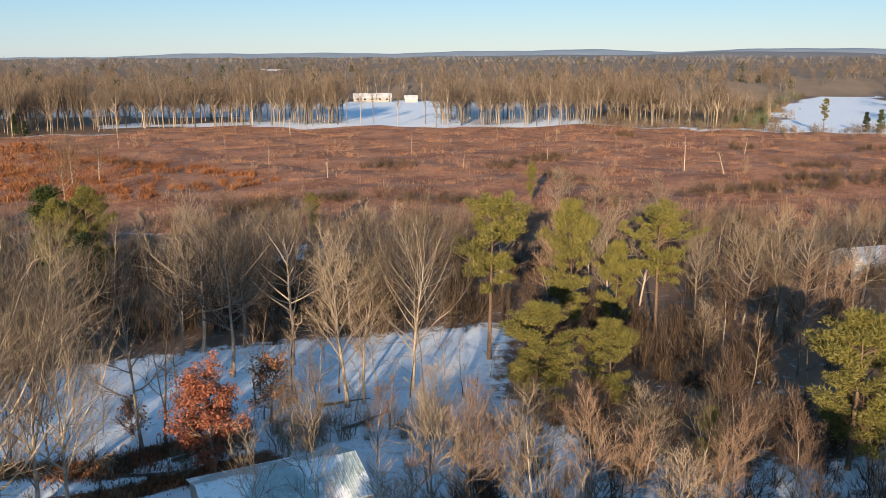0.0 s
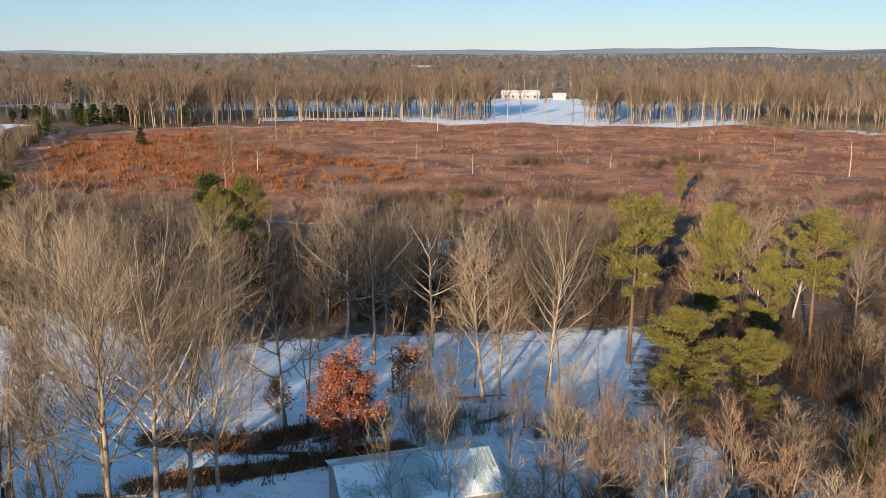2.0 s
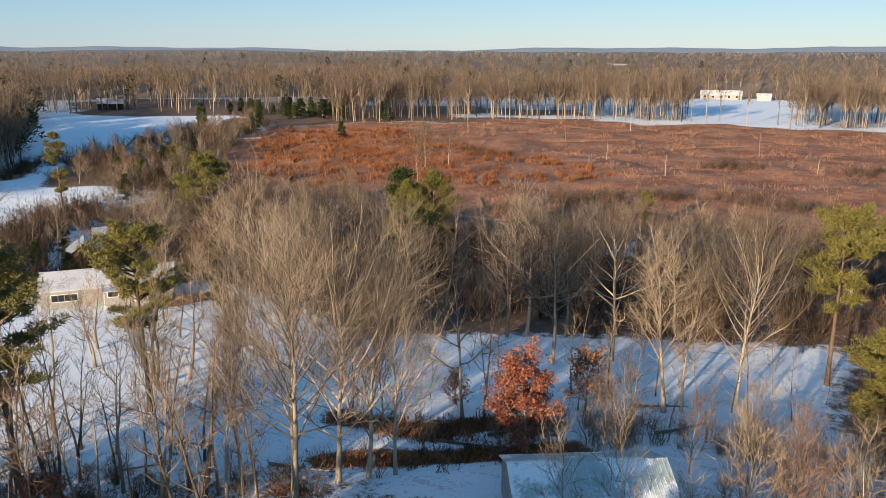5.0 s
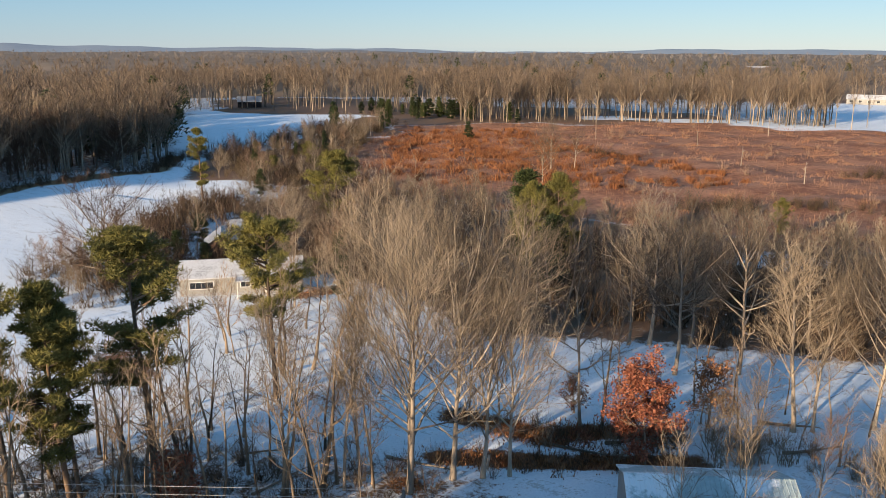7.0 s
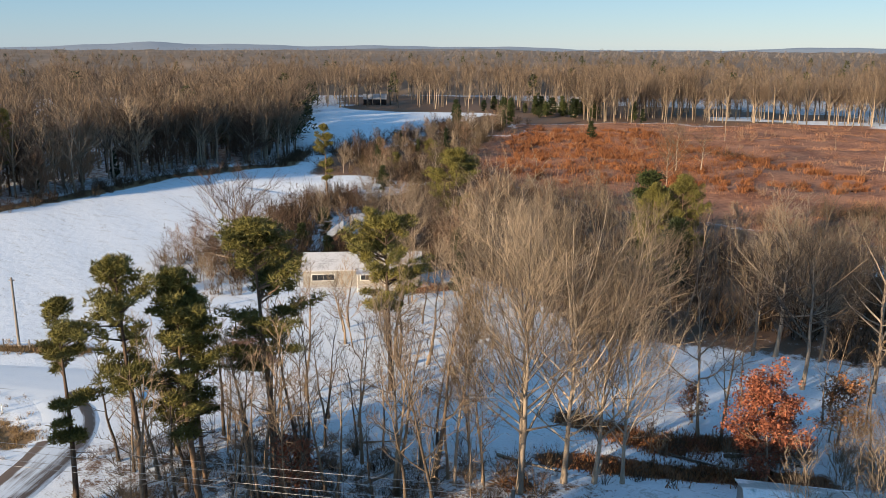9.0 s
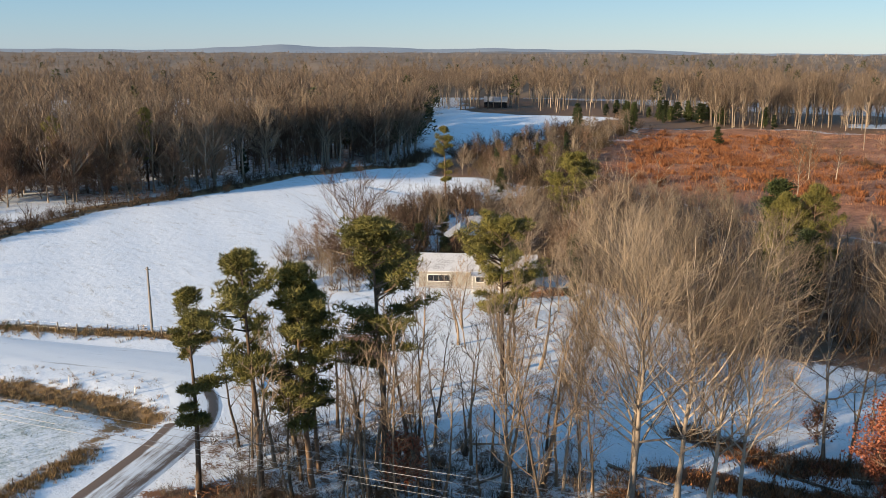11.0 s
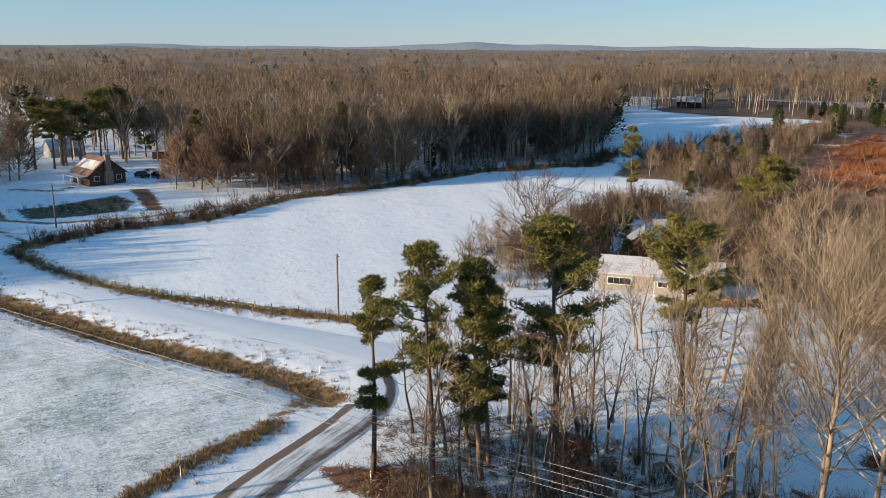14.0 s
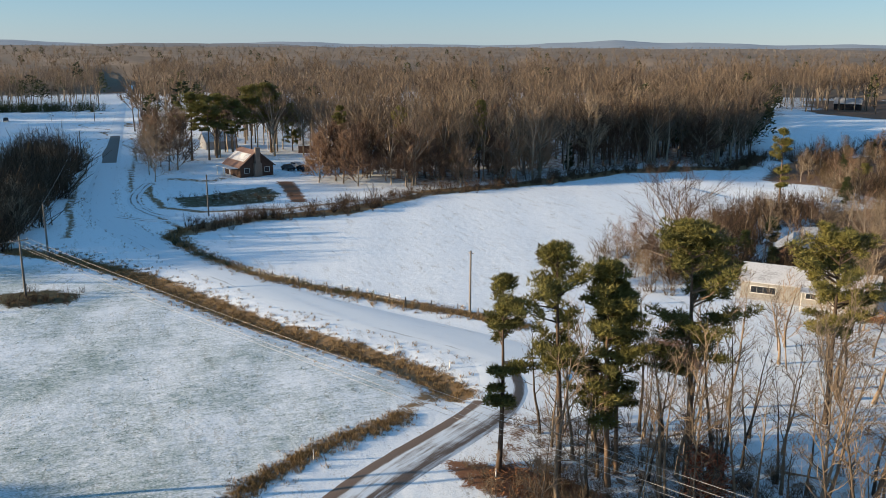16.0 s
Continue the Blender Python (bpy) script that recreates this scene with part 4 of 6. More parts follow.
POPLAR = Kind("bare_poplar", 18, lambda: grow(31, 18, 0.2, 0.30, 0.26, 17, 8, 6, 3, (48, 74), 0.80, 0.05, 1.1)[:3], (PALE_BARK, TWIG), "slender leafless poplar with pale sunlit bark", TC, "bare woodland trees")
MAPLE = Kind("bare_maple", 12, lambda: grow(37, 12, 0.12, 0.2, 0.36, 13, 7, 6, 2, (32, 68), 0.72, 0.08, 1.15)[:3], (BARK, TWIG), "young leafless maple with dense tan twigs", TC, "bare woodland trees")
MAPLE_RED = Kind("bare_maple", 11, lambda: grow(41, 11, 0.10, 0.16, 0.36, 13, 7, 6, 2, (34, 70), 0.72, 0.08, 1.15)[:3], (BARK, TWIG_RED), "young leafless tree with reddish twigs", TC, "bare woodland trees")
BIRCH = Kind("pale_birch", 11, lambda: grow(97, 11, 0.11, 0.16, 0.36, 10, 5, 5, 2, (44, 74), 0.74, 0.1)[:3], (PALE_BARK, TWIG), "slender pale-barked young tree with sparse branches", TC, "pale young trees")
SAPLING = Kind("bare_sapling", 8, lambda: grow(43, 8, 0.06, 0.25, 0.26, 9, 5, 4, 1, (35, 70), 0.9, 0.12)[:3], (DARK_BARK, TWIG_DARK), "thin dark leafless sapling standing in snow", TC, "saplings")
OAK_FAR = Kind("bare_oak", 18, lambda: grow(103, 18, 0.24, 0.34, 0.36, 12, 6, 5, 1, (28, 68), 0.74, 0.06, 1.7)[:3], (BARK, TWIG_GREY), "leafless brown oak at the edge of the woods", TC, "bare woodland trees")
MAPLE_FAR = Kind("bare_maple", 11, lambda: grow(107, 11, 0.12, 0.18, 0.38, 12, 6, 5, 1, (36, 72), 0.70, 0.08, 1.7)[:3], (BARK, TWIG), "leafless young maple with a round tan crown", TC, "bare woodland trees")
ROUND = Kind("bare_maple", 12, lambda: grow(151, 12, 0.17, 0.10, 0.40, 17, 9, 7, 3, (18, 72), 0.70, 0.06, 2.3)[:3], (BARK, TWIG_RED), "low-branched leafless tree with a dense round brown crown", TC, "bare woodland trees")
SLIM = Kind("slim_tree", 15, lambda: grow(47, 15, 0.17, 0.42, 0.2, 10, 4, 4, 1, (28, 66), 0.9, 0.06)[:3], (DARK_BARK, TWIG_DARK), "slim dark-barked leafless tree with a small high crown", TC, "slim woodland trees")
SLIM_TWO = Kind("slim_tree", 14, lambda: grow(53, 14, 0.18, 0.36, 0.28, 10, 4, 4, 1, (22, 70), 0.86, 0.16)[:3], (DARK_BARK, TWIG_DARK), "leaning leafless tree with crooked limbs", TC, "slim woodland trees")
FIELD_TREE = Kind("field_tree", 16, lambda: grow(59, 16, 0.42, 0.18, 0.52, 19, 8, 6, 3, (16, 64), 0.62, 0.06, 1.25)[:3], (BARK, TWIG_RED), "broad leafless old tree with sprawling limbs beside the field", TC, "")
PINE = Kind("pine", 17, lambda: pine(61, 17, 0.23, 0.42, 0.16, 12, 4, 36, 0.60, 0.2), (PINE_BARK, PINE_BARK, NEEDLES), "tall pine with a bare trunk and green crown", PC, "pines")
PINE_TWO = Kind("pine", 18, lambda: pine(67, 18, 0.25, 0.52, 0.18, 11, 5, 38, 0.64, 0.18), (PINE_BARK, PINE_BARK, NEEDLES), "tall pine with an uneven dark green crown", PC, "pines")
PINE_THIN = Kind("pine", 16, lambda: pine(71, 16, 0.2, 0.36, 0.135, 14, 5, 34, 0.55, 0.26), (PINE_BARK, PINE_BARK, NEEDLES), "slender pine with sparse ragged branches", PC, "pines")
PINE_BROAD = Kind("pine", 17, lambda: pine(89, 17, 0.23, 0.50, 0.26, 12, 7, 40, 0.72, 0.05, 0.35, 0.6), (PINE_BARK, PINE_BARK, NEEDLES), "tall pine with a broad rounded olive crown in sun", PC, "pines")
PINE_BUSHY = Kind("pine", 14, lambda: pine(73, 14, 0.2, 0.2, 0.31, 13, 7, 40, 0.82, 0.03, 0.1, 0.6), (PINE_BARK, PINE_BARK, NEEDLES), "full-crowned sunlit olive green pine", PC, "pines")
PINE_CONE = Kind("pine", 17, lambda: pine(97, 17, 0.22, 0.36, 0.165, 15, 6, 36, 0.56, 0.10, 0.0, 0.55), (PINE_BARK, PINE_BARK, NEEDLES), "tall pine with a tapering green crown", PC, "pines")
PINE_FULL = Kind("pine", 20, lambda: pine(109, 20, 0.25, 0.46, 0.19, 15, 7, 34, 0.68, 0.04, 0.22, 0.6), (PINE_BARK, PINE_BARK, NEEDLES), "tall pine with a full olive green crown", PC, "pines")
PINE_HIGH = Kind("pine", 24, lambda: pine(113, 24, 0.27, 0.66, 0.135, 12, 6, 24, 0.75, 0.06, 0.2, 0.6, 2.4), (PINE_BARK, PINE_BARK, NEEDLES), "unseen tall pine with a high crown over a bare trunk", PC, "pines")
CEDAR_TREE = Kind("cedar", 8, lambda: pine(79, 8, 0.12, 0.1, 0.17, 11, 5, 22, 0.5, 0.05, 0.0, 0.8), (DARK_BARK, DARK_BARK, CEDAR), "dark green cedar with a dense crown", PC, "cedars")

# pines round the lane and the home
for kind, x, y, h, w in ((PINE_THIN, -53.9, 25.4, 15.8, 1.1), (PINE_TWO, -50.2, 28.5, 18.9, 1.0), (PINE_CONE, -48.9, 32.0, 17.7, 1.1), (PINE_FULL, -47.6, 38.0, 20.3, 1.12), (PINE_CONE, -50.6, 33.8, 15.4, 0.9), (PINE_BROAD, -51.8, 55.6, 17.3, 1.0), (PINE_THIN, -123.9, 115.1, 17.1, 1.0), (PINE_BUSHY, -92.1, 116.8, 14.4, 1.25)):
    kind.put(x, y, h, None, w)
# pines of the right-hand woods
for kind, x, y, h, w in ((PINE_BROAD, 4.6, 85.7, 17.6, 1.0), (PINE_BUSHY, 14.4, 94.2, 15.6, 0.75), (PINE_BUSHY, 19.2, 92.9, 11.2, 0.8), (PINE_BROAD, 23.7, 91.7, 15.4, 1.1), (PINE_BUSHY, 8.1, 72.0, 10.4, 1.3), (PINE_BUSHY, 15.0, 72.9, 8.6, 1.15), (PINE_BUSHY, 31.5, 61.2, 13.0, 1.2), (PINE_BUSHY, 20.5, 61.2, 5.4, 0.8), (PINE_BUSHY, 37.5, 64.0, 11.0, 1.2), (PINE_BUSHY, -46.0, 107.0, 15.3, 0.8), (CEDAR_TREE, -52.0, 109.0, 15.0, 1.3), (CEDAR_TREE, -43.5, 100.0, 11.0, 1.3), (PINE_BUSHY, -49.0, 105.0, 14.0, 0.75), (PINE_BUSHY, -24, 150, 7.5, 0.8), (PINE_BUSHY, 18.6, 182, 8.6, 0.55)):
    kind.put(x, y, h, None, w)
# pines at the cabin and in the left woods
for kind, x, y, h, w in ((PINE_FULL, -239, 19, 18.6, 1.3), (PINE_BROAD, -238.5, 23.5, 17.4, 1.2), (PINE_FULL, -236.3, 30.7, 16.7, 1.4), (PINE_FULL, -250, 42.3, 20.5, 1.4), (PINE_BROAD, -246, 36, 19.5, 1.1), (PINE_FULL, -243, 26, 18, 1.4), (PINE_BUSHY, -252, 49, 14, 0.9), (PINE, -184.5, 80.1, 19, 0.9), (PINE_TWO, -192, 62.3, 17.5, 0.9), (PINE_THIN, -204.5, 51.5, 17, 1.0), (CEDAR_TREE, -189.3, 88.1, 6.8, 1.0), (CEDAR_TREE, -186, 76, 6, 1.0), (CEDAR_TREE, -191, 108, 7, 1.0), (CEDAR_TREE, -213, 268, 11, 1.1), (CEDAR_TREE, -206, 260, 10, 1.2), (CEDAR_TREE, -196, 282, 9, 1.0)):
    kind.put(x, y, h, None, w)

# named bare trees
for kind, x, y, h, w in ((SYCAMORE, -31.3, 47.2, 24.5, 1.0), (SYCAMORE_TWO, -29.6, 50.6, 24.0, 1.0), (SYCAMORE_TWO, -27.8, 52.0, 22.0, 0.9), (POPLAR, -35.6, 45.0, 17, 0.7), (POPLAR, -35.0, 46.2, 16.5, 0.7), (SLIM_TWO, -37.0, 44.2, 15.8, 1.1), (OAK_TWO, -41.5, 45.2, 16.6, 0.9), (SLIM, -48.1, 37.5, 15, 1), (SLIM, -51.7, 47.4, 10.5, 1), (SLIM, -43.4, 43.2, 13, 1), (SLIM, -34.3, 46.8, 13, 1),
                         (SLIM_TWO, -46.6, 38.3, 12.4, 1), (SLIM, -45.2, 39.2, 14.5, 1), (SLIM_TWO, -39.4, 45.7, 11.5, 1), (SLIM, -57.1, 49.6, 13, 1.1), (SLIM, -45.0, 36.0, 14, 1), (SLIM_TWO, -42.4, 38.4, 11, 1), (SLIM, -54.9, 39.2, 9, 1.1), (SLIM_TWO, -47.4, 29.5, 11, 1.2), (SLIM, -44.0, 33.5, 13, 1), (SLIM, -38.4, 41.5, 14, 1), (SLIM_TWO, -36.0, 40.0, 12, 1),
                         (OAK, -25.3, 65.2, 17.5, 0.75), (SLIM, -23.4, 65.5, 14, 1), (OAK_TWO, -21.5, 80.6, 19.5, 1.15), (OAK, -16.0, 84.0, 18, 1.0), (OAK, -26.5, 88.0, 18.5, 1.1), (POPLAR, -9.0, 72.8, 17.0, 1.15), (POPLAR, -7.6, 73.6, 15, 1.0), (SYCAMORE, -3.2, 77.0, 20.6, 0.85), (SLIM, -14.3, 74.1, 9, 1), (SLIM, -24.4, 72.8, 9, 1.2), (SAPLING, -29.3, 67, 5.8, 1), (SAPLING, -26.9, 59.3, 6.5, 1), (SLIM, -31.1, 61.2, 9.5, 1), (SAPLING, -12.4, 75.8, 6.2, 1), (SAPLING, -15.7, 75.4, 5.6, 1), (SLIM, -33.5, 59.9, 10, 1), (SAPLING, -33, 64.4, 8.4, 1), (SLIM, -17.9, 76.8, 9, 1), (SLIM, -13.0, 70.0, 9, 1),
                         (BIRCH, -8.1, 50.1, 10.9, 1.0), (MAPLE, -1.1, 53.1, 10.4, 1.0), (BIRCH, -11.5, 48.5, 10.2, 1.0), (MAPLE_RED, 1.6, 54.5, 9.6, 1.0), (BIRCH, 6.3, 52.7, 11.2, 1.2), (MAPLE_RED, 10.5, 56.0, 9.0, 1.1), (MAPLE, 14.7, 57.4, 7.8, 1.1), (MAPLE_RED, 22.6, 61.7, 9.7, 1), (MAPLE, 27.2, 85.5, 7, 1.1), (OAK, 35.4, 97, 12, 1.1), (BIRCH, -3.8, 49.0, 9.0, 0.9), (FIELD_TREE, -97.6, 74.0, 15.6, 1.35), (MAPLE, -205.5, 7.8, 10.5, 1.5), (SAPLING, -374.6, -23, 5, 1.6), (SAPLING, -379.7, -14.2, 4.4, 1.6), (MAPLE, -216, 7, 12, 1.3), (OAK, -222, 12, 14, 1.2), (OAK_TWO, -228, 8, 15, 1.2)):
    kind.put(x, y, h, None, w)


HOMES = [(62, 122, 7), (-81, 81.5, 6), (-76, 86.3, 6), (-86, 76.7, 6), (-95.3, 91.8, 4.5), (-101.5, 104, 4.5)]  # footprints that stay free


def fill(seed, kinds, poly, count, gap, top, lo=0.8):
    """Trees at random over an outline, none nearer to another than the gap. top(x, y): how tall they may be."""
    q = random.Random(seed)
    xs, ys = [p[0] for p in poly], [p[1] for p in poly]
    done, tries = [], 0
    while len(done) < count and tries < count * 60:
        tries += 1
        x, y = q.uniform(min(xs), max(xs)), q.uniform(min(ys), max(ys))
        if area(poly, x, y) < 0 or any((x - a) ** 2 + (y - b) ** 2 < gap * gap for a, b in done):
            continue
        if any(math.hypot(x - a, y - b) < r for a, b, r in HOMES):
            continue
        h = top(x, y) * q.uniform(lo, 1.0)
        if h < 3.0:
            continue
        done.append((x, y))
        q.choice(kinds).put(x, y, h, q.uniform(0, 6.28), q.uniform(0.9, 1.25))
    return done


def edge_top(x, y):
    """Young woods that fall off in height towards the red clearing."""
    return max(min(18.5, 31.0 - math.hypot(x, y) * 0.158), 0)


fill(101, (OAK, OAK_TWO, OAK, MAPLE, SLIM), [(-45, 86), (-30, 84), (-12, 90), (5, 97), (12, 100), (10, 128), (-30, 128), (-58, 118)], 34, 4.2, edge_top)
fill(102, (OAK, OAK_TWO, MAPLE, POPLAR, MAPLE_RED), [(10, 98), (30, 96), (60, 90), (100, 150), (70, 160), (8, 140)], 60, 4.2, edge_top)
fill(103, (OAK_TWO, MAPLE, MAPLE_RED, SLIM), [(24, 80), (30, 66), (60, 80), (62, 92), (30, 96)], 16, 4.0, lambda x, y: min(11, edge_top(x, y)))
fill(104, (MAPLE, MAPLE_RED, SAPLING, BIRCH), [(-6, 46), (30, 50), (34, 62), (24, 68), (2, 64), (-4, 58)], 24, 3.0, lambda x, y: 8.5)
fill(105, (OAK, OAK_TWO, MAPLE, MAPLE_RED), [(-62, 92), (-58, 118), (-80, 150), (-120, 160), (-122, 124), (-104, 100), (-84, 92)], 40, 5.2, lambda x, y: max(min(13, 30 - math.hypot(x, y) * 0.135), 0))
fill(106, (SLIM, SLIM, SLIM_TWO, SAPLING), [(-60, 32), (-46, 24), (-32, 40), (-31, 50), (-44, 50), (-56, 44)], 42, 2.1, lambda x, y: 14.5, 0.5)
fill(107, (MAPLE_FAR, OAK_FAR, SAPLING), [(-150, 160), (-128, 172), (-120, 160), (-128, 128), (-140, 146)], 12, 5, lambda x, y: 8)
fill(108, (OAK_FAR, OAK_FAR, MAPLE_FAR), [(-196, 50), (-178, 62), (-178, 92), (-192, 122), (-186, 150), (-198, 170), (-214, 168), (-212, 60)], 46, 5.0, lambda x, y: 22, 0.75)
fill(109, (SLIM, SAPLING), [(-30, 70), (-12, 76), (4, 84), (10, 80), (-4, 68), (-16, 68)], 14, 3.0, lambda x, y: 10, 0.55)
fill(110, (MAPLE_FAR, SAPLING, MAPLE_FAR), [(-60, 128), (100, 160), (90, 172), (0, 150), (-70, 160)], 26, 6, lambda x, y: max(31.5 - math.hypot(x, y) * 0.165, 3.5))
fill(111, (OAK_FAR, MAPLE_FAR), [(-146, -20), (-150, -14), (-206, -12.5), (-246, -11), (-262, -24), (-200, -34)], 30, 4.5, lambda x, y: 9.5)

# unseen trees added round the spot below the lens, shading barn and snowy strip
fill(112, (OAK_FAR, SLIM_TWO, SLIM, OAK_FAR), [(-24, 6), (4, -4), (34, 8), (40, 36), (22, 44), (2, 42), (-14, 40), (-26, 28)], 44, 4.4, lambda x, y: max(min(12, 27.5 - 0.60 * math.hypot(x, y)), 0), 0.7)
for x, y in ((-1, 21), (7, 20), (15, 19), (23, 16)):
    PINE_BUSHY.put(x, y, 9.5, None, 1.0)
for kind, x, y, h, w in ((MAPLE, -92.5, 208.9, 14, 1.1), (OAK_TWO, -87, 211.8, 12.8, 1.2), (MAPLE, -82.5, 181.7, 13, 1.2), (CEDAR_TREE, -213.3, 308, 9.7, 1.2), (CEDAR_TREE, -207.8, 322, 6, 1.1), (CEDAR_TREE, -147, 261, 6.5, 1.4), (CEDAR_TREE, -170, 337, 8.6, 1.2), (CEDAR_TREE, -163, 332, 6, 1.2), (PINE, 149, 338, 14, 1.0), (CEDAR_TREE, 165, 336, 8, 1.0), (CEDAR_TREE, 171, 337, 9, 1.0), (MAPLE, 22, 165, 11, 1.3), (MAPLE_RED, 30, 168, 10, 1.3), (MAPLE, 40, 160, 9, 1.3), (CEDAR_TREE, 130, 352, 5, 1.4), (CEDAR_TREE, 122, 360, 5, 1.5)):
    kind.put(x, y, h, None, w)
for kind, x, y, h, w in ((MAPLE, -10.5, 63, 8.5, 1.0), (MAPLE_RED, -5.5, 62, 7.5, 1.1), (MAPLE, -13.5, 64.5, 6.5, 1.1), (MAPLE, -1.0, 65, 8, 1.1), (MAPLE_RED, 2.5, 62.5, 8, 1.0), (SYCAMORE_TWO, -26.2, 53.4, 20, 0.85), (SYCAMORE, -33.2, 50.2, 21, 0.8)):
    kind.put(x, y, h, None, w)
fill(116, (OAK_FAR, MAPLE_FAR, MAPLE_RED), [(-94, 97), (-72, 94), (-58, 100), (-64, 120), (-98, 118)], 16, 4.5, lambda x, y: 10.5, 0.7)
fill(117, (SLIM, SAPLING, BIRCH), [(-78, 66), (-62, 56), (-54, 64), (-64, 76), (-70, 78)], 11, 3.5, lambda x, y: 10.5, 0.6)
fill(113, (MAPLE, MAPLE_RED, SAPLING), [(-112, 70), (-100, 62), (-86, 68), (-92, 78), (-112, 92), (-122, 104), (-124, 96)], 16, 3.5, lambda x, y: 7.5, 0.6)
fill(114, (OAK_FAR, MAPLE_FAR), [(-186, 180), (-186, 210), (-208, 262), (-226, 310), (-204, 300), (-186, 262), (-160, 210), (-140, 180)], 26, 6, lambda x, y: 9, 0.6)

fill(115, (OAK_FAR, MAPLE_FAR), [(-216, 7), (-340, 11), (-340, 24), (-262, 20), (-225, 14)], 20, 5, lambda x, y: 14, 0.6)

# scrub belt between the fields
SCRUB_LAND = [(-126, 126), (-146, 150), (-168, 152), (-186, 176), (-186, 214), (-206, 266), (-192, 278), (-174, 240), (-150, 196), (-128, 168), (-112, 134)]
fill(118, (OAK_FAR, MAPLE_FAR, MAPLE_FAR, MAPLE_RED), SCRUB_LAND, 46, 4.6, lambda x, y: 10, 0.55)
fill(119, (CEDAR_TREE, PINE_BUSHY), SCRUB_LAND, 12, 9, lambda x, y: 7.5, 0.6)
q = random.Random(77)
for k in range(22):
    x, y = -252 + 3.1 * k + q.uniform(-2, 2), 340 + q.uniform(-6, 8) + 6 * math.sin(k * 0.9)
    CEDAR_TREE.put(x, y, q.uniform(4.5, 9.5), None, q.uniform(1.2, 1.9), "dark cedar in a row at the clearing's corner")
fill(121, (OAK_FAR, MAPLE_FAR), [(-250, 346), (-150, 348), (-130, 368), (-240, 384)], 26, 6, lambda x, y: 15, 0.5)
# unseen tall pines added behind the lens, throwing long shade over the snowy strip
for x, y, h in ((-10, -10, 17), (-2, -11, 18), (9, -11, 19), (16, -8, 20), (22, -10, 21), (28, -7, 21), (34, -9, 21.5)):
    PINE_CONE.put(x, y, h, None, 1.3, "unseen tall pine added to throw a long shadow on snow")
for x, y, h in ((-63, -16, 17), (-60.5, -13.5, 17.5), (-57.5, -17, 18), (-54.5, -13, 17), (-52, -18, 18), (-50, -14, 17.5), (-47, -13, 18), (-38.5, -14, 21), (-35, -12.5, 20), (-33, -16, 20.5), (-31, -12.5, 20), (-28, -10.5, 20), (-24.5, -13.5, 20), (-21, -10, 21), (-17.5, -13.5, 21), (-14, -11, 20),
                (-39, -25, 21.5), (-36, -22, 21), (-33.5, -26, 21.5), (-29, -22, 21.5), (-26, -25, 21.5), (-22.5, -21, 21), (-19, -25, 21.5), (-15.5, -21, 21), (-80, -108, 23), (-75.5, -110, 24), (-72, -108, 23)):
    PINE_HIGH.put(x, y, h, None, 1.1, "unseen high-crowned pine added to throw a long shadow on snow")
# round low trees at the edge of the cabin's woods
fill(123, (ROUND,), [(-206, 47), (-192, 42), (-180, 50), (-174, 74), (-180, 92), (-198, 72)], 26, 4.4, lambda x, y: 14, 0.7)
fill(125, (ROUND,), [(-196, 76), (-181, 92), (-192, 122), (-188, 150), (-200, 168), (-212, 150), (-208, 90)], 14, 6.0, lambda x, y: 17, 0.6)
for x, y, h in ((-222, 14, 15), (-232, 8, 13), (-247, 10, 14)):
    ROUND.put(x, y, h, None, 1.2)
fill(124, (OAK_FAR, MAPLE, OAK_TWO), [(-80, 96), (-68, 90), (-62, 82), (-55, 86), (-60, 102), (-80, 108)], 14, 3.6, lambda x, y: 14.5, 0.75)
for x, y, h in ((-57, 62, 12), (-55.4, 60.5, 11), (-59.2, 63.5, 12.5), (-62, 66, 10.5), (-53.5, 63, 11.5), (-64.5, 62, 9), (-68, 66, 8)):
    SLIM_TWO.put(x, y, h, None, 1.5)
# trees and scrub round the home
fill(120, (MAPLE, OAK_FAR, MAPLE_RED, SLIM), [(-92, 84), (-76, 78), (-60, 76), (-56, 90), (-74, 98), (-98, 98), (-110, 92)], 22, 3.6, lambda x, y: 11, 0.6)
for x, y, h, w in ((-90.5, 84, 4.5, 1.6), (-82, 92, 5.0, 1.4), (-66, 84, 6, 1.2), (-100.5, 88, 4.5, 1.5), (-106, 98, 5, 1.6), (-75, 95, 6, 1.4)):
    CEDAR_TREE.put(x, y, h, None, w, "dark evergreen bush beside the house")

fill(122, (MAPLE, MAPLE_RED), [(-112, 68), (-96, 62), (-88, 66), (-92, 78), (-106, 88)], 9, 3.5, lambda x, y: 6.5, 0.6)
# the young tree that has kept its red leaves, and a small brown-leaved one
def leafy(name, seed, h, at, mat, label, count, low=0.18):
    trunk, limbwork, crown, tips = grow(seed, h, 0.13, low, 0.36, 17, 7, 6, 2, (16, 60), 0.78, 0.05)
    ob = tree_thing(name, (trunk, limbwork, crown), (BARK, BARK, TWIG_RED), label, at)
    q, leaves = random.Random(seed), Shape()
    for _ in range(count):
        c = q.choice(tips) + Vector((q.uniform(-1, 1), q.uniform(-1, 1), q.uniform(-1, 0.6))) * 0.35
        d = Vector((q.uniform(-1, 1), q.uniform(-1, 1), q.uniform(-1, 0.3))).normalized()
        leaves.blade(c, c + d * q.uniform(0.14, 0.28), q.uniform(0.12, 0.22), q)
    tagged(part("leaves", leaves.mesh("leaves", mat), ob, "dry clinging leaves"), kind="stuff")
    return ob


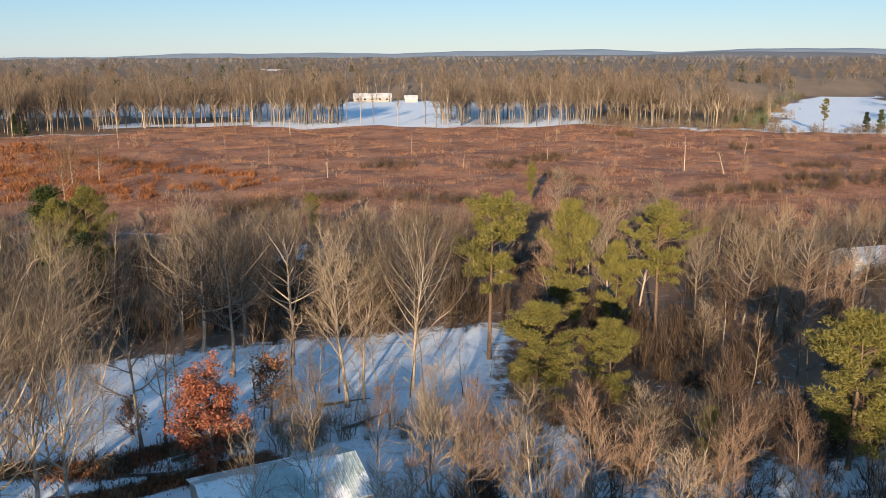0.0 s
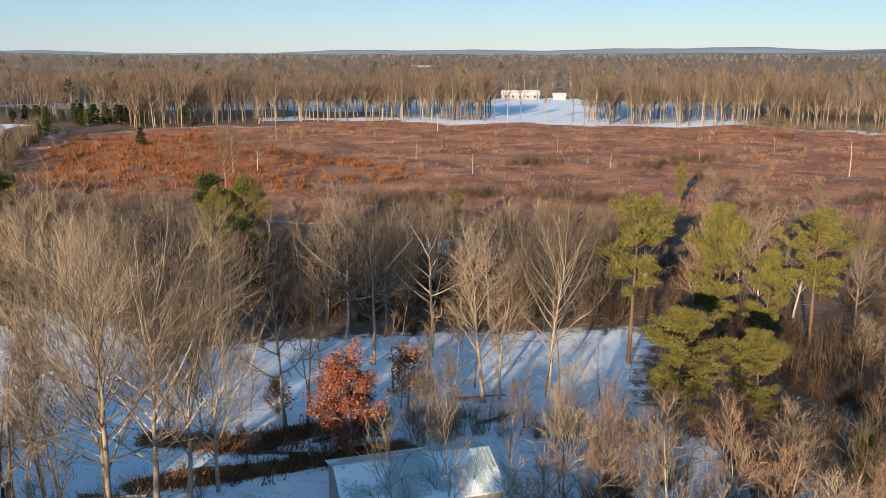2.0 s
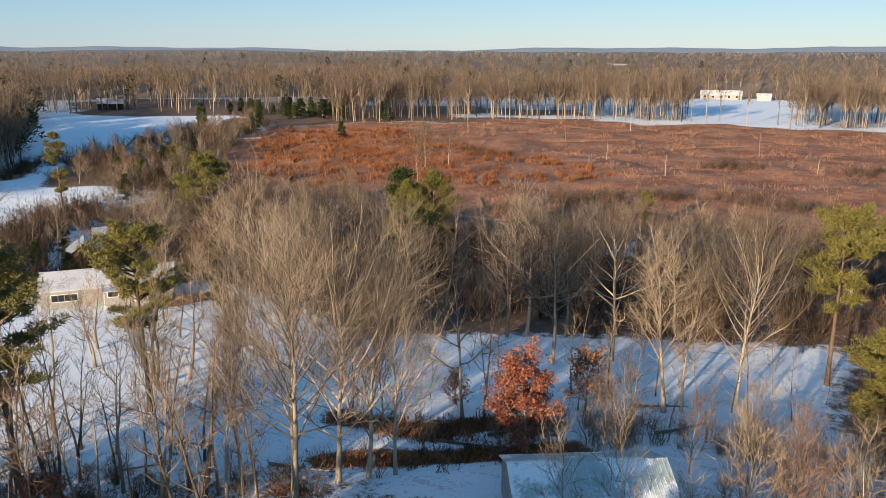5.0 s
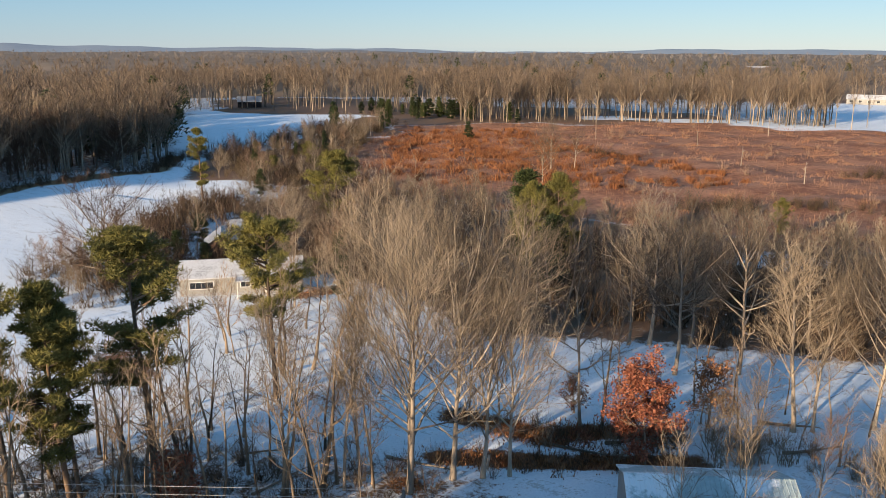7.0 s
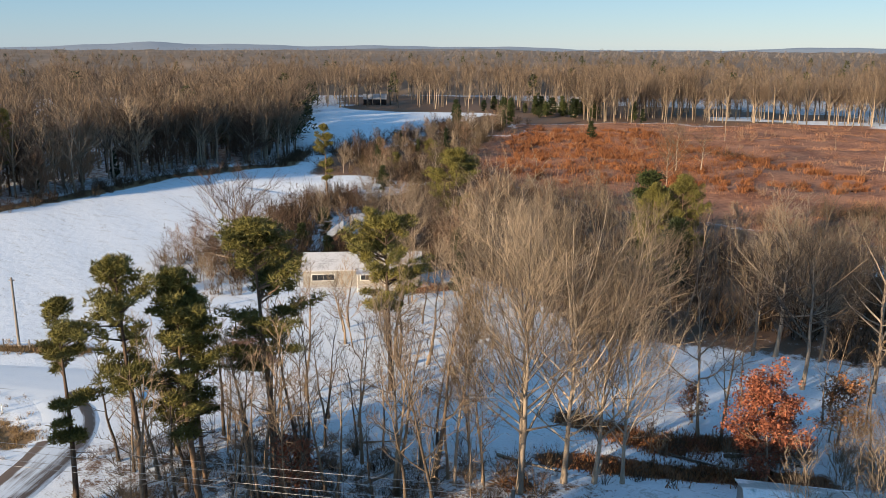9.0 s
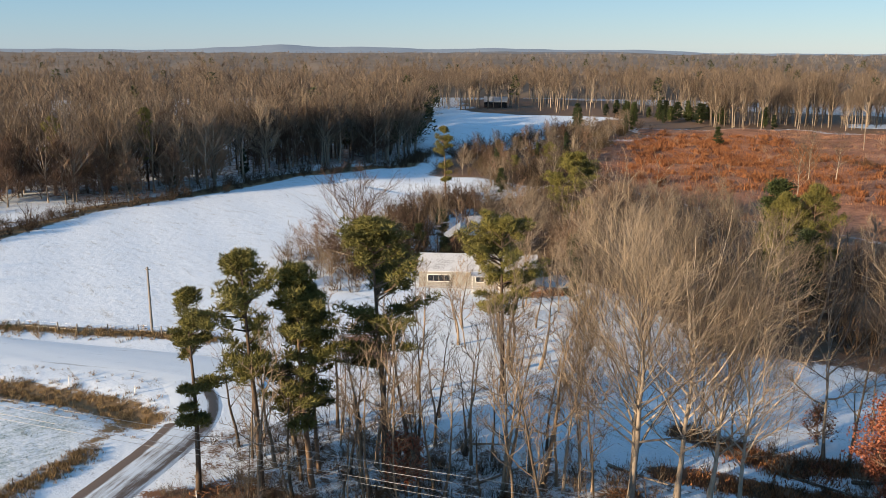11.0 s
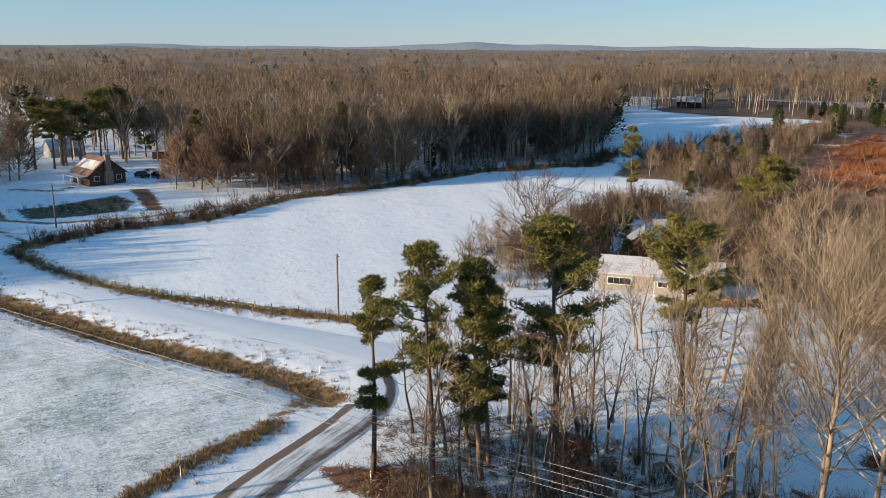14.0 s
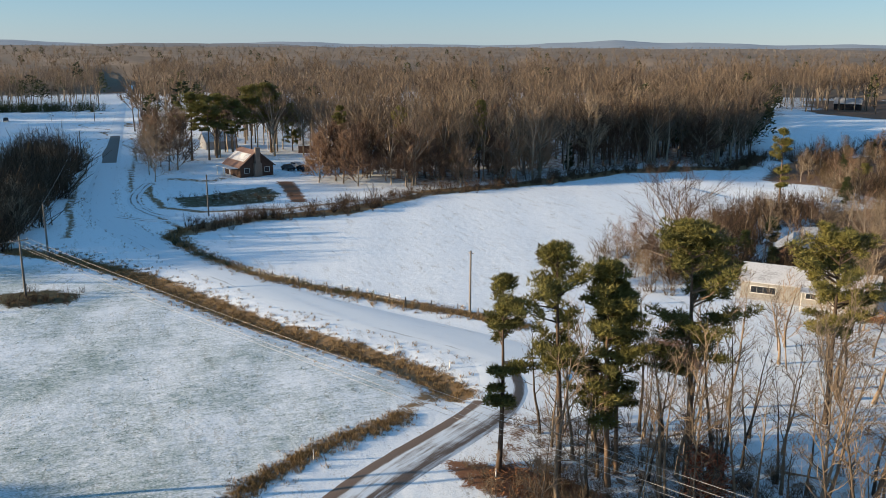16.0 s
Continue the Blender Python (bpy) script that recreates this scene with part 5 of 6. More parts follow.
leafy("red_leaved_tree", 131, 9.4, pose(-18.0, 60.9, gz(-18, 60.9)), RED_LEAVES, "young tree with dry rust-red leaves by the ditch", 9000, 0.22)
leafy("brown_leaved_tree", 137, 6.2, pose(-15.5, 70.0, gz(-15.5, 70), 0, 0, 40), BROWN_LEAVES, "small tree with a few brown leaves in snow", 1500)
leafy("brown_leaved_tree", 139, 5.0, pose(-43.2, 36.4, gz(-43.2, 36.4), 0, 0, 90), RED_LEAVES, "small brushy tree with dry pinkish leaves", 1800)
leafy("brown_leaved_tree", 149, 4.0, pose(-26.5, 66.8, gz(-26.5, 66.8), 0, 0, 10), RED_LEAVES, "sapling with a few red leaves in snow", 260)


def snag(at, h, lean, label):
    q = random.Random(int(h * 100))
    ob = thing("dead_tree", label, "tree", at, "dead trees")
    s = Shape()
    axis = bend(Vector((0, 0, -0.2)), Vector((lean, 0, 1)).normalized(), h, 4, 0.0, 0.05, q)
    s.tube(axis, [0.14, 0.12, 0.10, 0.07, 0.03], 6)
    part("trunk", s.mesh("trunk", BARK if h < 9 else PALE_BARK), ob)
    b = Shape()
    for _ in range(7):
        p, _d = along(axis, q.uniform(0.45, 0.98))
        w = q.uniform(0, 6.28)
        b.spike(p, p + Vector((math.cos(w), math.sin(w), q.uniform(0.3, 1.2))) * h * q.uniform(0.1, 0.22), 0.05)
    tagged(part("limbwork", b.mesh("limbwork", BARK), ob), kind="stuff")


for x, y, h, lean in ((-109, 284, 15.8, 0.02), (-49.8, 239, 5.7, 0.05), (-10.8, 273, 7, 0), (65, 231, 9.6, 0.06), (40, 310, 5, 0), (73, 222, 6, 0.2), (-30, 215, 5.5, 0), (5, 235, 4, 0.05), (30, 250, 4, 0), (-75, 290, 6, 0), (20, 330, 6, 0), (58, 290, 5, 0), (92, 262, 5, 0.1), (-60, 330, 7, 0.02)):
    snag(pose(x, y, gz(x, y), 0, 0, x * 7), h, lean, "dead pale tree trunk standing in the red sedge")

# ---- undergrowth and grasses ----
def bush(seed, n=26, twig=6, h=2.2):
    q, s = random.Random(seed), Shape()
    for _ in range(n):
        w, el = q.uniform(0, 6.28), radians(q.uniform(35, 88))
        d = Vector((math.cos(w) * math.cos(el), math.sin(w) * math.cos(el), math.sin(el)))
        p = Vector((q.uniform(-0.4, 0.4), q.uniform(-0.4, 0.4), 0))
        e = p + d * h * q.uniform(0.5, 1.0)
        s.blade(p, e, 0.05, q)
        for _ in range(twig):
            u = p.lerp(e, q.uniform(0.25, 1.0))
            t = (d + Vector((q.uniform(-1, 1), q.uniform(-1, 1), q.uniform(-0.4, 1))) * 0.9).normalized()
            s.blade(u, u + t * q.uniform(0.25, 0.8), 0.03, q)
    a = s.arrays()
    return a[0] / h, a[1]


def tuft(seed, n=14, h=0.8, wide=0.35, blade=0.07):
    q, s = random.Random(seed), Shape()
    for _ in range(n):
        p = Vector((q.gauss(0, wide * 0.6), q.gauss(0, wide * 0.6), -0.03))
        s.blade(p, p + Vector((q.uniform(-0.5, 0.5), q.uniform(-0.5, 0.5), 1)).normalized() * h * q.uniform(0.5, 1.0), blade, q)
    a = s.arrays()
    return a[0] / h, a[1]


def spread(seed, poly, count, lo, hi, wide=(0.8, 1.3)):
    q, out = random.Random(seed), []
    xs, ys = [p[0] for p in poly], [p[1] for p in poly]
    n = count * 4
    px = np.array([q.uniform(min(xs), max(xs)) for _ in range(n)])
    py = np.array([q.uniform(min(ys), max(ys)) for _ in range(n)])
    ok = inside(px, py, poly) > 0
    px, py = px[ok][:count], py[ok][:count]
    z = ground_z(px, py)
    for x, y, zz in zip(px, py, z):
        h = q.uniform(lo, hi)
        out.append((x, y, zz, q.uniform(0, 6.28), h * q.uniform(*wide), h))
    return out


def beside(seed, line, count, off, lo, hi):
    q, out = random.Random(seed), []
    pts = resample(line, 0.5)
    for _ in range(count):
        x, y = q.choice(pts)
        x, y = x + q.gauss(0, off), y + q.gauss(0, off)
        h = q.uniform(lo, hi)
        out.append((x, y, gz(x, y), q.uniform(0, 6.28), h * q.uniform(0.8, 1.4), h))
    return out


def clumped(seed, poly, count, lo, hi):
    """Like spread, but gathered into drifts with gaps between."""
    rows = spread(seed, poly, count * 3, lo, hi)
    keep = [r for r in rows if noise.noise(Vector((r[0] / 9, r[1] / 9, 3.0))) + 0.7 * noise.noise(Vector((r[0] / 3.2, r[1] / 3.2, 8.0))) > 0.0]
    return keep[:count]


B1, B2 = bush(151, 22, 6), bush(157, 26, 6)
UNDER = [[(-62, 30), (-44, 22), (-30, 40), (-26, 56), (-44, 50), (-58, 44)], [(-45, 88), (-12, 92), (40, 98), (100, 150), (0, 140), (-60, 124)], [(-6, 46), (34, 50), (40, 72), (26, 80), (2, 66)], [(-62, 94), (-58, 122), (-80, 152), (-122, 160), (-124, 124), (-104, 100), (-86, 93)]]
stuff(bush(152, 24, 8), spread(183, SCRUB_LAND, 320, 1.5, 4.5), "scrub", BRUSH_TAN, "dense tan and brown scrub between the fields", "undergrowth")
stuff(B1, spread(188, [(-114, 68), (-96, 60), (-86, 66), (-92, 78), (-106, 90)], 70, 1.4, 3.6), "scrub", BRUSH_TAN, "tan scrub below the broad field tree", "undergrowth")
stuff(B2, spread(189, [(5, 82), (14, 76), (32, 78), (36, 96), (10, 99)], 110, 1.2, 4.0), "thicket", BRUSH, "thicket of young stems among the pines", "undergrowth")
stuff(B1, spread(161, UNDER[0], 150, 0.6, 2.2), "undergrowth", BRUSH, "brown twiggy undergrowth below slim trees", "undergrowth")
stuff(B2, spread(162, UNDER[1], 300, 1.2, 4.2), "undergrowth", BRUSH, "tangled brown undergrowth in dark woods", "undergrowth")
stuff(B2, spread(163, UNDER[2], 170, 1.2, 4.2), "undergrowth", BRUSH, "reddish brown thicket of thin stems", "undergrowth")
stuff(B2, spread(181, [(8, 96), (30, 78), (60, 84), (110, 150), (60, 156), (8, 130)], 200, 2.0, 5.0, (0.6, 1.0)), "thicket", BRUSH, "thicket of tall bare saplings in the woods", "undergrowth")
stuff(B2, spread(182, [(-58, 100), (-30, 90), (6, 98), (8, 130), (-40, 132)], 130, 3.0, 7.0, (0.6, 1.0)), "thicket", BRUSH, "dark thicket of bare saplings in the woods", "undergrowth")
stuff(B1, beside(183, [(122, 345), (132, 366), (155, 412), (185, 490)], 90, 7.0, 1.5, 4), "hedgerow_brush", STRAW, "olive brown scrub beside the far snowy field", "hedgerow")
SLOPE = [(60, 380), (127, 350), (163, 436), (250, 600), (190, 590), (90, 470)]
stuff(B1, spread(301, SLOPE, 420, 1.2, 4.5), "slope_scrub", BRUSH_TAN, "tan and olive scrub on a straw-coloured slope", "undergrowth")
stuff(B2, spread(302, SLOPE, 160, 2.0, 5.5), "slope_scrub", TWIG, "pale bare bushes on a straw-coloured slope", "undergrowth")
stuff(B2, spread(303, [(128, 348), (165, 436), (254, 606), (240, 606), (150, 430), (118, 356)], 150, 2.5, 6.0), "hedgerow_brush", FIELD_GRASS, "olive green hedge beside the far snowy field", "hedgerow")
stuff(B1, beside(184, [(60, 374), (100, 362), (125, 346), (170, 333), (230, 326)], 160, 5.0, 1.5, 5), "hedgerow_brush", TWIG, "pale scrub along the far edge of the clearing", "hedgerow")
stuff(B1, beside(185, [(-24, 61), (-14, 66), (-4, 68), (4, 70)], 60, 1.8, 1.0, 3.2), "undergrowth", TWIG_GREY, "grey-brown brush along the ditch", "undergrowth")
stuff(B1, spread(164, UNDER[3], 240, 1.2, 4.0), "undergrowth", BRUSH, "brown thicket behind the home", "undergrowth")
stuff(B2, spread(165, [(-70, 120), (-30, 130), (40, 130), (120, 160), (150, 190), (60, 165), (-40, 162), (-90, 160), (-128, 172), (-120, 150)], 340, 1.5, 4.6), "undergrowth", TWIG_RED, "young reddish growth along the clearing", "undergrowth")
stuff(B1, beside(166, BELT, 380, 2.2, 1.3, 3.2), "hedgerow_brush", BRUSH, "dark brushy hedgerow along the field", "hedgerow")
stuff(B1, beside(167, [(-118, 152), (-150, 160), (-176, 172), (-190, 176), (-190, 210), (-208, 262), (-196, 285)], 200, 4.0, 2, 6), "hedgerow_brush", BRUSH, "brown scrub between field and clearing", "hedgerow")
stuff(B2, beside(168, [(-98, 78), (-104, 84), (-110, 90), (-118, 100), (-122, 112), (-128, 124)], 150, 3.5, 2, 5), "hedgerow_brush", BRUSH, "brown scrub at the field's edge", "hedgerow")
stuff(B2, beside(186, [(-424, -8), (-428, -30), (-430, -70)], 120, 3.0, 3, 6), "hedgerow_brush", CEDAR, "dark hedge beyond the far field", "hedgerow")
# unseen woods and pines south of the road, added to shade it
woods(55, scatter_far(68, 150, 130, 345, 101, 117, 0.8, 14, 19, lambda x, y: (y < -36) & (y > -80)), 130, 12, 0.2, 0.2)
stuff(light_pine(10), scatter_far(69, 60, 135, 345, 101, 113, 0.8, 13, 17, lambda x, y: (y < -38) & (y > -70)), "far_pines", FAR_PINE, "unseen dark pines added south of the road for shade", "woods")
near_grass = np.array(spread(194, NEAR_FIELD, 9000, 0.10, 0.24))
near_grass = near_grass[[noise.noise(Vector((x / 9, y / 4, 2.0))) + 0.35 * noise.noise(Vector((x / 2, y / 2, 5.0))) > 0.0 for x, y in near_grass[:, :2]]]
stuff(tuft(195, 7, 0.2, 0.30, 0.045), near_grass, "field_grass", FIELD_GRASS, "short green grass poking through thin snow", "grass")
stuff(B1, beside(196, FENCE[3:], 70, 0.5, 0.5, 1.3), "fence_shrubs", CEDAR, "dark little shrubs along the fence", "hedgerow")
stuff(B1, spread(197, [(-60, 33), (-50, 23), (-38, 30), (-34, 46), (-48, 46)], 160, 0.6, 2.0), "undergrowth", TWIG, "tan brush among slim trees and snow", "undergrowth")
stuff(B2, beside(187, [(-97, 70), (-93, 80), (-88, 90), (-80, 94), (-70, 95)], 110, 1.6, 2, 4.8), "undergrowth", BRUSH, "dark brush round the back of the house", "undergrowth")
stuff(B1, beside(188, ROAD_LOWER[1:10], 160, 0.5, 0.15, 0.5), "verge_weeds", STRAW, "dead weeds along the snowy road", "grass")
stuff(B1, beside(189, ROAD_UPPER[3:10], 160, 0.6, 0.15, 0.5), "verge_weeds", STRAW, "dead weeds along the snowy road", "grass")
stuff(B2, beside(190, [(-44, 172), (-38, 174)], 40, 4.0, 1.5, 3.5), "clearing_brush", BRUSH, "dark patch of brush in the red clearing", "undergrowth")
stuff(B2, beside(191, [(60, 190), (96, 205), (110, 210)], 60, 4.0, 1.5, 3.5), "clearing_brush", BRUSH, "dark patch of brush in the red clearing", "undergrowth")
stuff(B2, beside(192, [(-12, 182), (8, 186)], 30, 3.0, 1.5, 3.0), "clearing_brush", BRUSH, "dark patch of brush in the red clearing", "undergrowth")
stuff(B1, beside(193, [(-183, 12), (-180, 22), (-176, 27)], 60, 3.0, 0.4, 1.2), "undergrowth", BRUSH, "dark low brush on the cabin's bank", "undergrowth")
stuff(B2, beside(169, [(-146, -20), (-170, -21), (-206, -19), (-248, -18)], 240, 4.0, 4.5, 9.5), "hedgerow_brush", BRUSH, "dense dark hedge beside the road", "hedgerow")
stuff(B1, beside(170, [(-113, -14), (-114, -8)], 40, 1.6, 0.8, 1.6), "undergrowth", BRUSH, "dark brush patch in the snowy field", "undergrowth")
for k, (line, n) in enumerate(((STREAM, 260), (STREAM_TWO, 300))):
    stuff(tuft(310 + k, 16, 0.5, 0.7, 0.09), beside(312 + k, line, n, 0.9, 0.25, 0.8), "bank_leaves", BROWN_LEAVES, "dead brown growth on the stream bank", "undergrowth")
    stuff(B1, beside(314 + k, line, 30, 1.3, 0.5, 1.6), "bank_brush", BRUSH, "dark brush hanging over the stream bank", "undergrowth")
G1, G2 = tuft(171), tuft(173, 10, 1.0, 1.2, 0.085)
stuff(G1, beside(174, DITCH, 2800, 1.5, 0.2, 0.6), "ditch_grass", STRAW, "dry brown grass along the ditch", "grass")
stuff(G1, beside(175, FENCE, 1300, 0.9, 0.3, 0.7), "fence_grass", STRAW, "dry grass along the fence", "grass")
stuff(G1, beside(176, [(-57, 6), (-61, 12), (-65.5, 22)], 700, 0.7, 0.25, 0.6), "verge_grass", STRAW, "dry grass on the lane's verge", "grass")
stuff(G2, clumped(177, RED_FIELD, 11000, 0.35, 1.15), "broomsedge", SEDGE, "red-brown broomsedge over the clearing", "grass")
orange = np.array(spread(178, [(-122, 176), (-170, 238), (-178, 276), (-150, 292), (-112, 262), (-86, 232), (-78, 200), (-92, 178)], 3600, 0.5, 1.4))
orange[:, :2] += np.random.RandomState(4).normal(0, 9, (len(orange), 2))
mounds = [(x, y, z, w, h * 1.5, h) for x, y, z, w, _, h in spread(187, [(-118, 172), (-166, 236), (-186, 286), (-150, 300), (-106, 268), (-62, 236), (-40, 214), (-60, 186), (-92, 174)], 420, 0.9, 2.1)]
stuff(tuft(175, 46, 1.0, 0.5, 0.1), mounds, "broomsedge_mounds", ORANGE_SEDGE, "rounded clumps of orange dry growth", "grass")
stuff(G2, orange, "broomsedge", ORANGE_SEDGE, "orange broomsedge in low sun", "grass")
stuff(B1, spread(179, RED_FIELD, 220, 1.2, 3.0), "clearing_brush", TWIG_RED, "scattered bare shrubs in the clearing", "undergrowth")
stuff(B1, spread(180, [(-56, 23), (-51, 22), (-44, 28), (-46, 33), (-53, 30)], 40, 0.8, 2.0), "undergrowth", TWIG, "tan brush on fallen leaves", "undergrowth")

# ---- buildings ----
def gable(name, label, at, length, width, wall, ridge_z, wall_mat, roof_mat, over=0.35, category="house", group="", ribs=0, roof_label=""):
    """A gabled building: walls with thickness and a pitched roof of two slabs; x along the ridge."""
    ob = thing(name, label, category, at, group)
    l, w = length / 2, width / 2
    for sx, sy, nm in ((0, -1, "wall"), (0, 1, "wall")):
        s = Shape().box(-l, sy * w - 0.08, -0.3, l, sy * w + 0.08, wall)
        part(nm, s.mesh(nm, wall_mat), ob)
    for sx in (-1, 1):
        s = Shape()
        b = [Vector((sx * l - 0.08, -w, -0.3)), Vector((sx * l - 0.08, w, -0.3)), Vector((sx * l - 0.08, w, wall)), Vector((sx * l - 0.08, 0, ridge_z - 0.08)), Vector((sx * l - 0.08, -w, wall))]
        s.v = b + [p + Vector((0.16, 0, 0)) for p in b]
        s.f = [(0, 1, 2, 3, 4), (9, 8, 7, 6, 5)] + [(i, (i + 1) % 5, (i + 1) % 5 + 5, i + 5) for i in range(5)]
        part("gable_wall", s.mesh("gable_wall", wall_mat), ob)
    for sy in (-1, 1):
        drop = (ridge_z - wall) / w
        y1, z1 = sy * (w + over), wall - drop * over
        s = Shape()
        a = [Vector((-l - over, 0, ridge_z)), Vector((l + over, 0, ridge_z)), Vector((l + over, y1, z1)), Vector((-l - over, y1, z1))]
        s.v = a + [p + Vector((0, 0, 0.12)) for p in a]
        s.f = [(0, 1, 2, 3), (7, 6, 5, 4), (0, 4, 5, 1), (1, 5, 6, 2), (2, 6, 7, 3), (3, 7, 4, 0)]
        r = part("roof", s.mesh("roof", roof_mat), ob, roof_label)
        if ribs:
            s = Shape()
            n = int((2 * l + 2 * over) / ribs)
            for k in range(n + 1):
                x = -l - over + k * (2 * l + 2 * over) / n
                e = [Vector((x, 0, ridge_z + 0.12)), Vector((x, y1, z1 + 0.12))]
                for dx, dz in ((-0.04, 0.0), (0.0, 0.035), (0.04, 0.0)):
                    s.v += [p + Vector((dx, 0, dz)) for p in e]
                b = 6 * k
                s.f += [(b, b + 1, b + 3, b + 2), (b + 2, b + 3, b + 5, b + 4)]
            rib = new("roof_ribs", s.mesh("roof_ribs", roof_mat))
            rib.parent = r
    return ob


def window(parent, x, y, z, w, h, axis="y", sign=-1, frame_mat=WHITE, panes=1, name="window"):
    """A window on a wall: a frame proud of it and panes set back."""
    o = thing(name, "", "")
    o.parent = parent
    del_keys = [k for k in o.keys()]
    for k in del_keys:
        del o[k]

    def bx(a0, b0, a1, b1, d0, d1):
        s = Shape()
        if axis == "y":
            s.box(x + a0, y + min(sign * d0, sign * d1), z + b0, x + a1, y + max(sign * d0, sign * d1), z + b1)
        else:
            s.box(x + min(sign * d0, sign * d1), y + a0, z + b0, x + max(sign * d0, sign * d1), y + a1, z + b1)
        return s

    fr = Shape()
    for box in (bx(-w / 2 - 0.07, -0.07, w / 2 + 0.07, 0.0, 0.0, 0.14), bx(-w / 2 - 0.07, h, w / 2 + 0.07, h + 0.07, 0.0, 0.14), bx(-w / 2 - 0.07, 0, -w / 2, h, 0.0, 0.14), bx(w / 2, 0, w / 2 + 0.07, h, 0.0, 0.14)):
        fr.f += [tuple(i + len(fr.v) for i in q) for q in box.f]
        fr.v += box.v
    part("window_frame", fr.mesh("window_frame", frame_mat), o)
    for k in range(panes):
        a, b = -w / 2 + w * k / panes, -w / 2 + w * (k + 1) / panes
        part("pane", bx(a + 0.03, 0.0, b - 0.03, h, 0.0, 0.10).mesh("pane", GLASS_DARK), o)
    return o


# the cream home behind the pines; its front looks at the lane
home = gable("house", "cream single-storey house with a snow-covered roof behind pines", pose(-81.0, 81.5, gz(-81, 81), 0, 0, 43.5), 15.6, 7.4, 2.5, 3.9, CREAM, SNOW_ROOF, 0.4, roof_label="thin snow on a shallow roof")
window(home, -5.2, -3.7, 1.0, 3.0, 0.85, panes=4)
window(home, 0.4, -3.7, 1.0, 1.2, 1.1, panes=2)
window(home, 5.6, -3.7, 0.95, 1.5, 1.2, panes=2)
door = part("door", Shape().box(2.6, -3.86, 0.0, 3.5, -3.78, 2.05).mesh("door", WHITE), home)
part("door_handle", Shape().box(3.32, -3.91, 1.0, 3.42, -3.86, 1.08).mesh("door_handle", DARK), door)
porch = part("porch_roof", Shape().box(-0.8, -6.4, 2.35, 4.6, -3.78, 2.47).mesh("porch_roof", SNOW_ROOF), home, "flat snowy porch roof")
for x in (-0.6, 1.9, 4.4):
    part("porch_post", Shape().box(x - 0.06, -6.3, -0.3, x + 0.06, -6.18, 2.35).mesh("porch_post", WHITE), home)
part("skirting", Shape().box(-7.8, -3.84, -0.3, 7.8, -3.79, 0.35).mesh("skirting", GREY), home)

shed = gable("shed", "small brown board shed with a snowy gable roof", pose(-95.3, 91.8, gz(-95, 92), 0, 0, 136), 5.0, 4.4, 2.7, 4.3, BOARD, SNOW_ROOF, 0.4, "shed")
window(shed, 2.6, 0.4, 1.0, 0.8, 1.0, "x", 1, panes=2)
window(shed, -2.6, -0.6, 1.0, 0.8, 1.0, "x", -1, panes=2)
hut = gable("shed", "low outbuilding with a snow-covered roof in the thicket", pose(-101.5, 104, gz(-101, 104), 0, 0, 60), 6.0, 4.0, 2.2, 3.5, GREY, SNOW_ROOF, 0.3, "shed")

hut_two = gable("shed", "low shed with a snow-covered roof among young trees", pose(62, 122, gz(62, 122), 0, 0, 15), 9.0, 6.0, 2.4, 3.9, GREY, SNOW_ROOF, 0.3, "shed")
barn = gable("metal_barn", "cream metal barn with a ribbed roof half under snow", pose(-11.4, 53.0, gz(-11.4, 53) - 0.3, 0, 0, 26.5), 10.6, 7.2, 3.2, 4.5, CREAM, METAL_ROOF, 0.25, "barn", ribs=0.32, roof_label="ribbed galvanised roof with melting snow")

cabin = gable("cabin", "dark timber cabin with a rusty red roof and chimney", pose(-210.5, 30.0, 0, 0, 0, 196), 9.0, 8.4, 2.8, 6.2, BOARD, RUST_ROOF, 0.6, roof_label="rust-red metal roof with patches of snow")
part("chimney", Shape().box(-5.5, -0.95, -0.3, -4.62, 0.95, 3.2).box(-5.4, -0.6, 3.2, -4.62, 0.6, 7.0).mesh("chimney", STONE), cabin, "stone chimney on the gable end")
part("roof_snow", Shape().box(-4.4, 1.6, 0, 4.6, 4.2, 0.05, Matrix.Translation((0, 0, 6.36)) @ Matrix.Rotation(radians(-39.0), 4, "X")).mesh("roof_snow", SNOW_ROOF), cabin, "snow lying on the roof")
window(cabin, -4.5, -2.6, 1.0, 1.2, 1.1, "x", -1, panes=2)
window(cabin, -4.5, 2.6, 1.0, 1.2, 1.1, "x", -1, panes=2)
window(cabin, 0.0, -4.2, 1.0, 1.2, 1.1, panes=2)
porch = part("porch_roof", Shape().box(-4.0, 4.6, 2.15, 4.0, 6.8, 2.28).mesh("porch_roof", SNOW_ROOF), cabin)
for x in (-3.8, 0.0, 3.8):
    part("porch_post", Shape().box(x - 0.08, 6.5, -0.3, x + 0.08, 6.66, 2.15).mesh("porch_post", WHITE), cabin)

gable("outbuilding", "grey outbuilding with a snowy roof among pines", pose(-266, 29, 0, 0, 0, 100), 9.0, 7.0, 2.6, 4.8, GREY, SNOW_ROOF, 0.4, "shed")
gable("shed", "small tan shed with a snowy roof", pose(-247, 52, 0, 0, 0, 70), 4.0, 3.2, 2.2, 3.3, BOARD, SNOW_ROOF, 0.2, "shed")
gable("shed", "dark open shed under trees behind the field", pose(-325, 339, 0, 0, 0, 40), 12, 7.0, 3.2, 5.6, DARK, GREY, 0.4, "shed")
gable("hut", "small white hut at the clearing's corner", pose(-236, 378, 0, 0, 0, 20), 6, 4.0, 2.2, 3.4, CREAM, SNOW_ROOF, 0.3, "hut")
